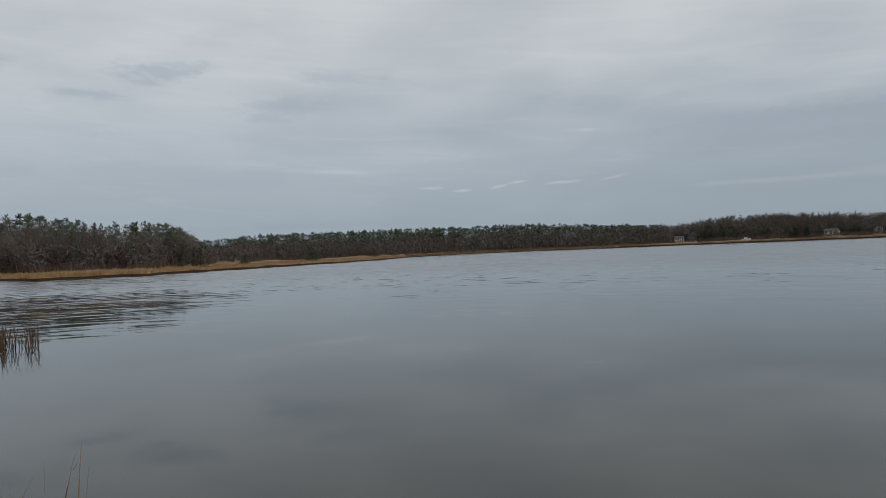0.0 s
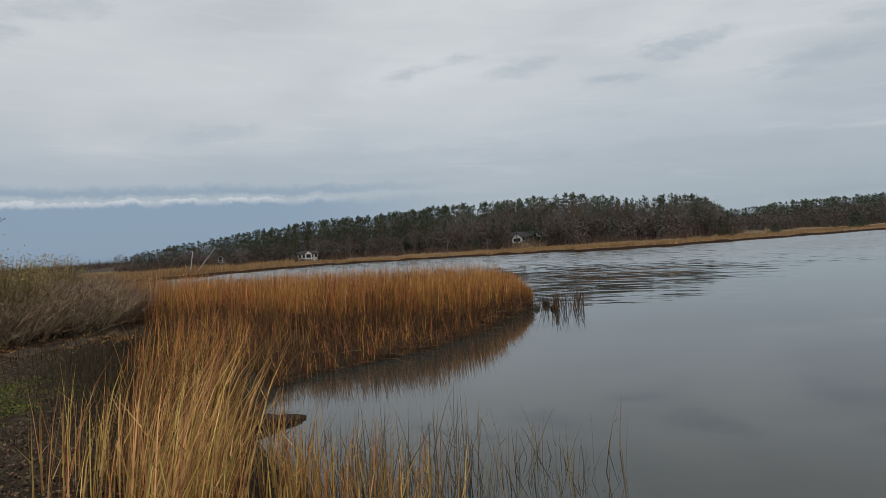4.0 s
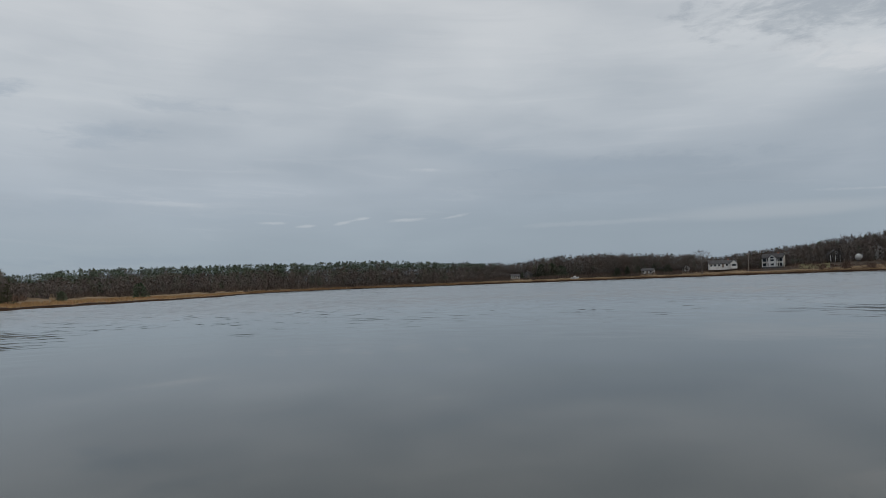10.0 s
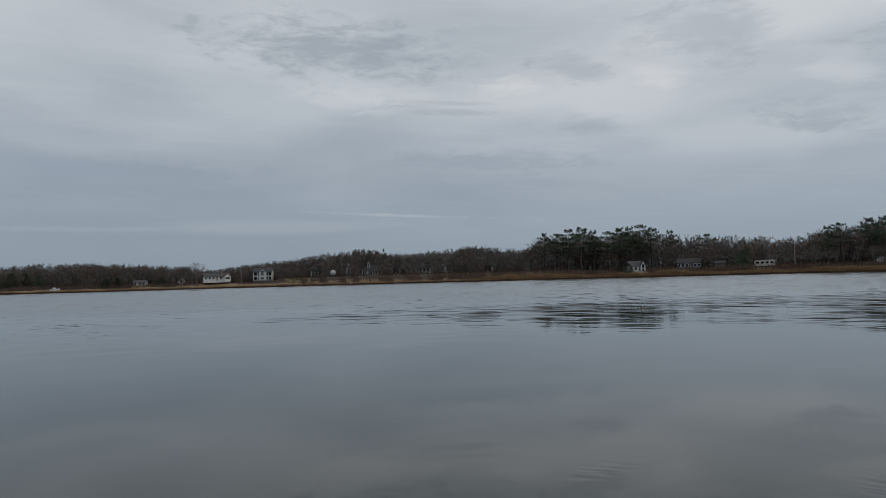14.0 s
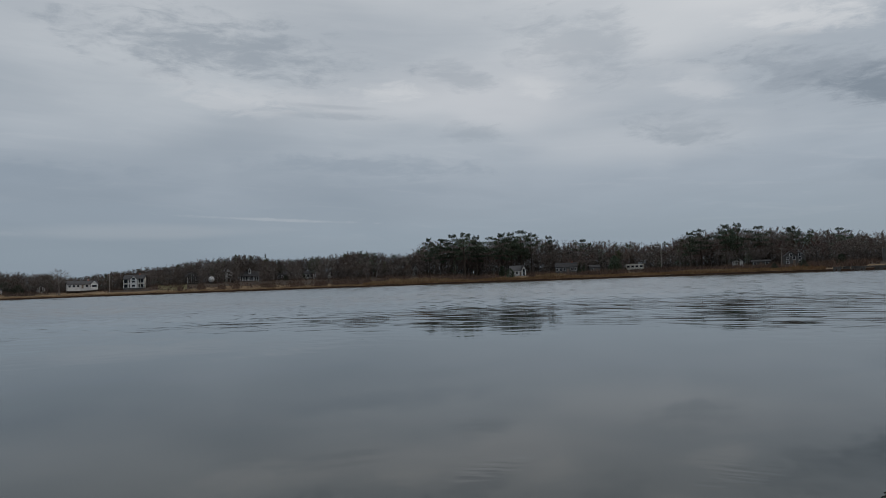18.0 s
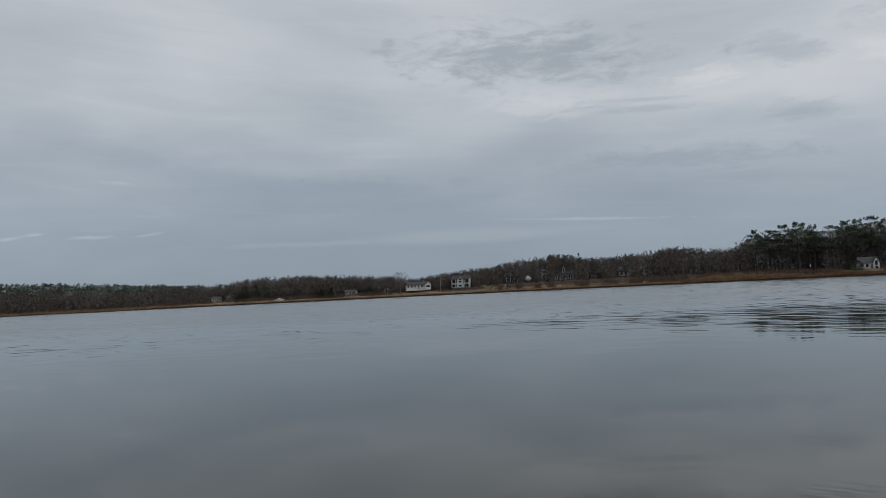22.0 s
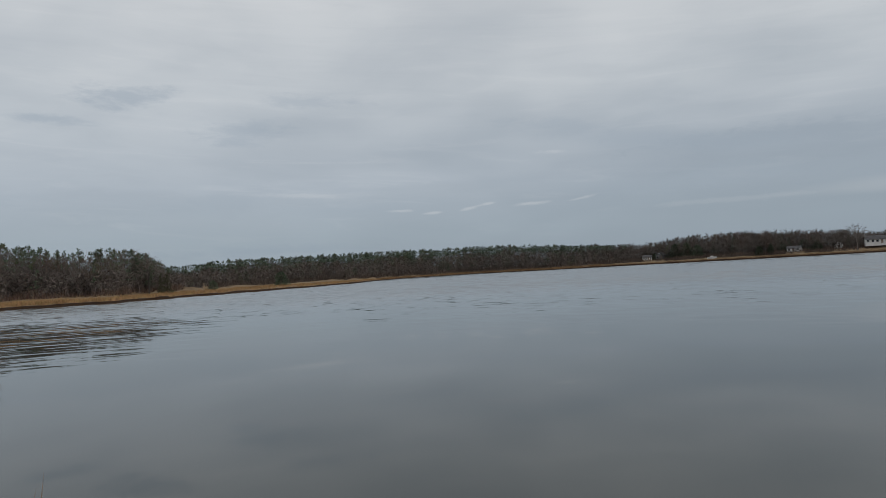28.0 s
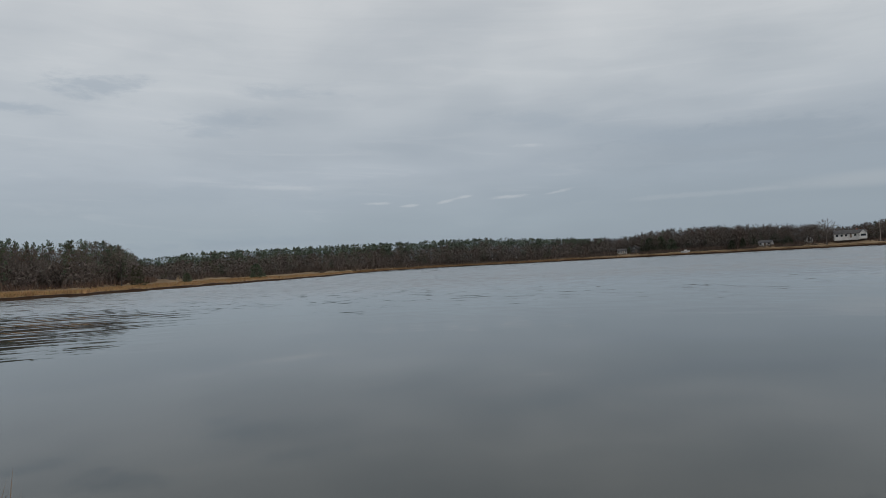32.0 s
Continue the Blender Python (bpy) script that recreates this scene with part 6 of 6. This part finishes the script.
def weedy_rock():
    az, d = 95.05, 6.2
    r = random.Random(31)
    e = new("weedy_boulder")
    e.matrix_world = Matrix.Translation(polar(az, d, 0.0)) @ Matrix.Rotation(radians(-az), 4, "Z")
    tagged(e, "boulder thick with dark wet rockweed standing in the shallows", "rock")
    bm = bmesh.new()
    bmesh.ops.create_icosphere(bm, subdivisions=4, radius=1)
    for v in bm.verts:
        n = 1 + noise.noise(v.co * 1.4) * 0.22 + noise.noise(v.co * 4.0) * 0.08
        v.co = Vector((v.co.x * 0.28 * n, v.co.y * 0.28 * n, v.co.z * 0.34 * n + 0.02))
    pts = [(v.co.copy(), v.normal.copy()) for v in bm.verts if v.co.z > -0.1]
    me = bpy.data.meshes.new("stone")
    bm.to_mesh(me)
    bm.free()
    me.materials.append(M["rock"])
    me.polygons.foreach_set("use_smooth", [True] * len(me.polygons))
    part("stone", me, None, e, "dark wet stone")
    w, sl = Mesh(), Mesh()
    for _ in range(2600):
        p, n = r.choice(pts)
        p = p + n * r.uniform(0, 0.03) + Vector((r.gauss(0, 0.015), r.gauss(0, 0.015), r.gauss(0, 0.015)))
        o = (Vector((p.x, p.y, 0)).normalized() * 0.6 + Vector((r.gauss(0, 0.6), r.gauss(0, 0.6), r.uniform(-0.9, 0.5)))).normalized() * r.uniform(0.02, 0.055)
        s = o.cross(n + Vector((r.gauss(0, 0.4), r.gauss(0, 0.4), 0))).normalized() * r.uniform(0.008, 0.02)
        w.quad(p - s * 0.6, p + s * 0.6, p + o * 0.7 + s, p + o * 0.9 - s * 0.8)
    for _ in range(46):
        p, n = r.choice(pts)
        p = p + n * 0.05
        u = n.cross(Vector((r.gauss(0, 1), r.gauss(0, 1), r.gauss(0, 1)))).normalized() * r.uniform(0.010, 0.022)
        v = n.cross(u).normalized() * u.length * 0.8
        k = len(sl.v)
        sl.v += [p - u, p - v, p + u, p + v, p + n * 0.012]
        sl.f += [(k, k + 1, k + 4), (k + 1, k + 2, k + 4), (k + 2, k + 3, k + 4), (k + 3, k, k + 4)]
    part("rockweed", w, "weed", e, "tangled dark olive rockweed")
    part("shell_crust", sl, "shell", e, "pale periwinkles and barnacles")


weedy_rock()


def bank_cover():
    r = random.Random(63)
    mo, lt, sk = Mesh(), Mesh(), Mesh()
    while len(mo.f) < 12000:
        az, d = r.gauss(-74.5, 3.6), r.gauss(11.0, 1.0)
        if noise.noise(polar(az, d) * 1.6) + 0.4 * r.gauss(0, 1) < 0.05:
            continue
        p = place(az, d, -0.005)
        e = Vector((r.uniform(-1, 1), r.uniform(-1, 1), r.uniform(0.2, 0.8))).normalized() * r.uniform(0.015, 0.035)
        s = Vector((r.uniform(-1, 1), r.uniform(-1, 1), 0)).normalized() * 0.016
        mo.tri(p - s, p + s, p + e)
    for _ in range(27000):
        az, d = r.uniform(-86, -60), 4.5 + 13.5 * r.random() ** 1.5 if r.random() < 0.72 else r.triangular(14.5, 20, 18)
        if shore(az, d)[0] < 0.3:
            continue
        p = place(az, d, 0.008)
        u = Vector((r.uniform(-1, 1), r.uniform(-1, 1), r.uniform(-0.3, 0.3))).normalized() * r.triangular(0.005, 0.03, 0.010)
        v = Vector((-u.y, u.x, r.uniform(-0.02, 0.02))) * 0.6
        lt.quad(p - u, p - v, p + u + Vector((0, 0, r.uniform(0, 0.02))), p + v)
    for _ in range(60):
        az, d = r.uniform(-88, -66), r.choice((r.uniform(16.5, 18.2), r.uniform(11, 18.2)))
        p = place(az, d, 0.02)
        a = r.uniform(0, 6.283)
        q = p + Vector((math.cos(a), math.sin(a), r.uniform(0, 0.1))) * r.uniform(0.2, 0.6)
        sk.tube([p, p.lerp(q, 0.5) + Vector((0, 0, 0.04)), q], [0.008, 0.007, 0.004], 4)
    fl = Mesh()
    while len(fl.f) < 1500:              # fresh fallen leaves drifted against the shrubs
        az, d = r.uniform(-86, -65), r.gauss(17.6, 0.7)
        p = place(az, d, 0.015)
        if noise.noise(p * 0.9) + 0.35 * r.gauss(0, 1) < 0.1:
            continue
        u = Vector((r.uniform(-1, 1), r.uniform(-1, 1), r.uniform(-0.3, 0.5))).normalized() * r.uniform(0.02, 0.05)
        v = Vector((-u.y, u.x, r.uniform(-0.01, 0.02))) * 0.6
        fl.quad(p - u, p - v, p + u + Vector((0, 0, r.uniform(0, 0.03))), p + v)
    stuff("fallen_leaves", fl, "leaforange", "rust-orange fallen leaves drifted under the shrubs", "fallen leaves")
    path = Mesh()
    spine = [(-92, 15.2), (-84, 15.8), (-78, 16.3), (-74, 16.7), (-70, 17.2), (-67, 18.2), (-64.8, 19.6)]
    for (a0, d0), (a1, d1) in zip(spine, spine[1:]):
        for i in range(8):
            f0, f1 = i / 8, (i + 1) / 8
            qa = [(a0 + (a1 - a0) * f, d0 + (d1 - d0) * f) for f in (f0, f1)]
            w = [0.5 + 0.2 * math.sin(q[0] * 1.9) for q in qa]
            path.quad(place(qa[0][0], qa[0][1] - w[0], 0.012), place(qa[1][0], qa[1][1] - w[1], 0.012), place(qa[1][0], qa[1][1] + w[1], 0.012), place(qa[0][0], qa[0][1] + w[0], 0.012))
    tagged(new("footpath", path.data("footpath", "trodden")), "trodden bare earth footpath along the bank", "path", kind="structure")
    stuff("moss", mo, "moss", "bright green moss on the muddy bank", "moss")
    stuff("leaf_litter", lt, "litter", "brown dead leaves and bark scattered on mud", "leaf litter")
    stuff("fallen_twigs", sk, "litter", "fallen twigs lying along the foot of the shrubs", "twigs")


bank_cover()


def snag(az, d, top_az, top_el, r0, label):
    p = place(az, d, -0.2)
    q = polar(top_az, d * 1.0, EYE + d * math.tan(radians(top_el)))
    e = new("dead_tree")
    tagged(e, label, "dead tree")
    b = Mesh()
    b.tube([p, p.lerp(q, 0.4) + Vector((0.05, 0, 0.1)), p.lerp(q, 0.75), q], [r0, r0 * 0.9, r0 * 0.7, r0 * 0.35], 6)
    part("trunk", b, "driftwood", e)
    c = Mesh()
    m = p.lerp(q, 0.6)
    c.tube([m, m + (q - p) * 0.25 + Vector((0.25, 0.1, 0.25))], [r0 * 0.5, r0 * 0.15], 5)
    part("stub", c, "driftwood", e)


snag(-60.9, 128, -60.6, 1.1, 0.09, "bleached dead trunk standing in the marsh grass")
snag(-60.5, 128, -58.9, 1.35, 0.065, "bleached dead trunk leaning over the marsh grass")
seawall()
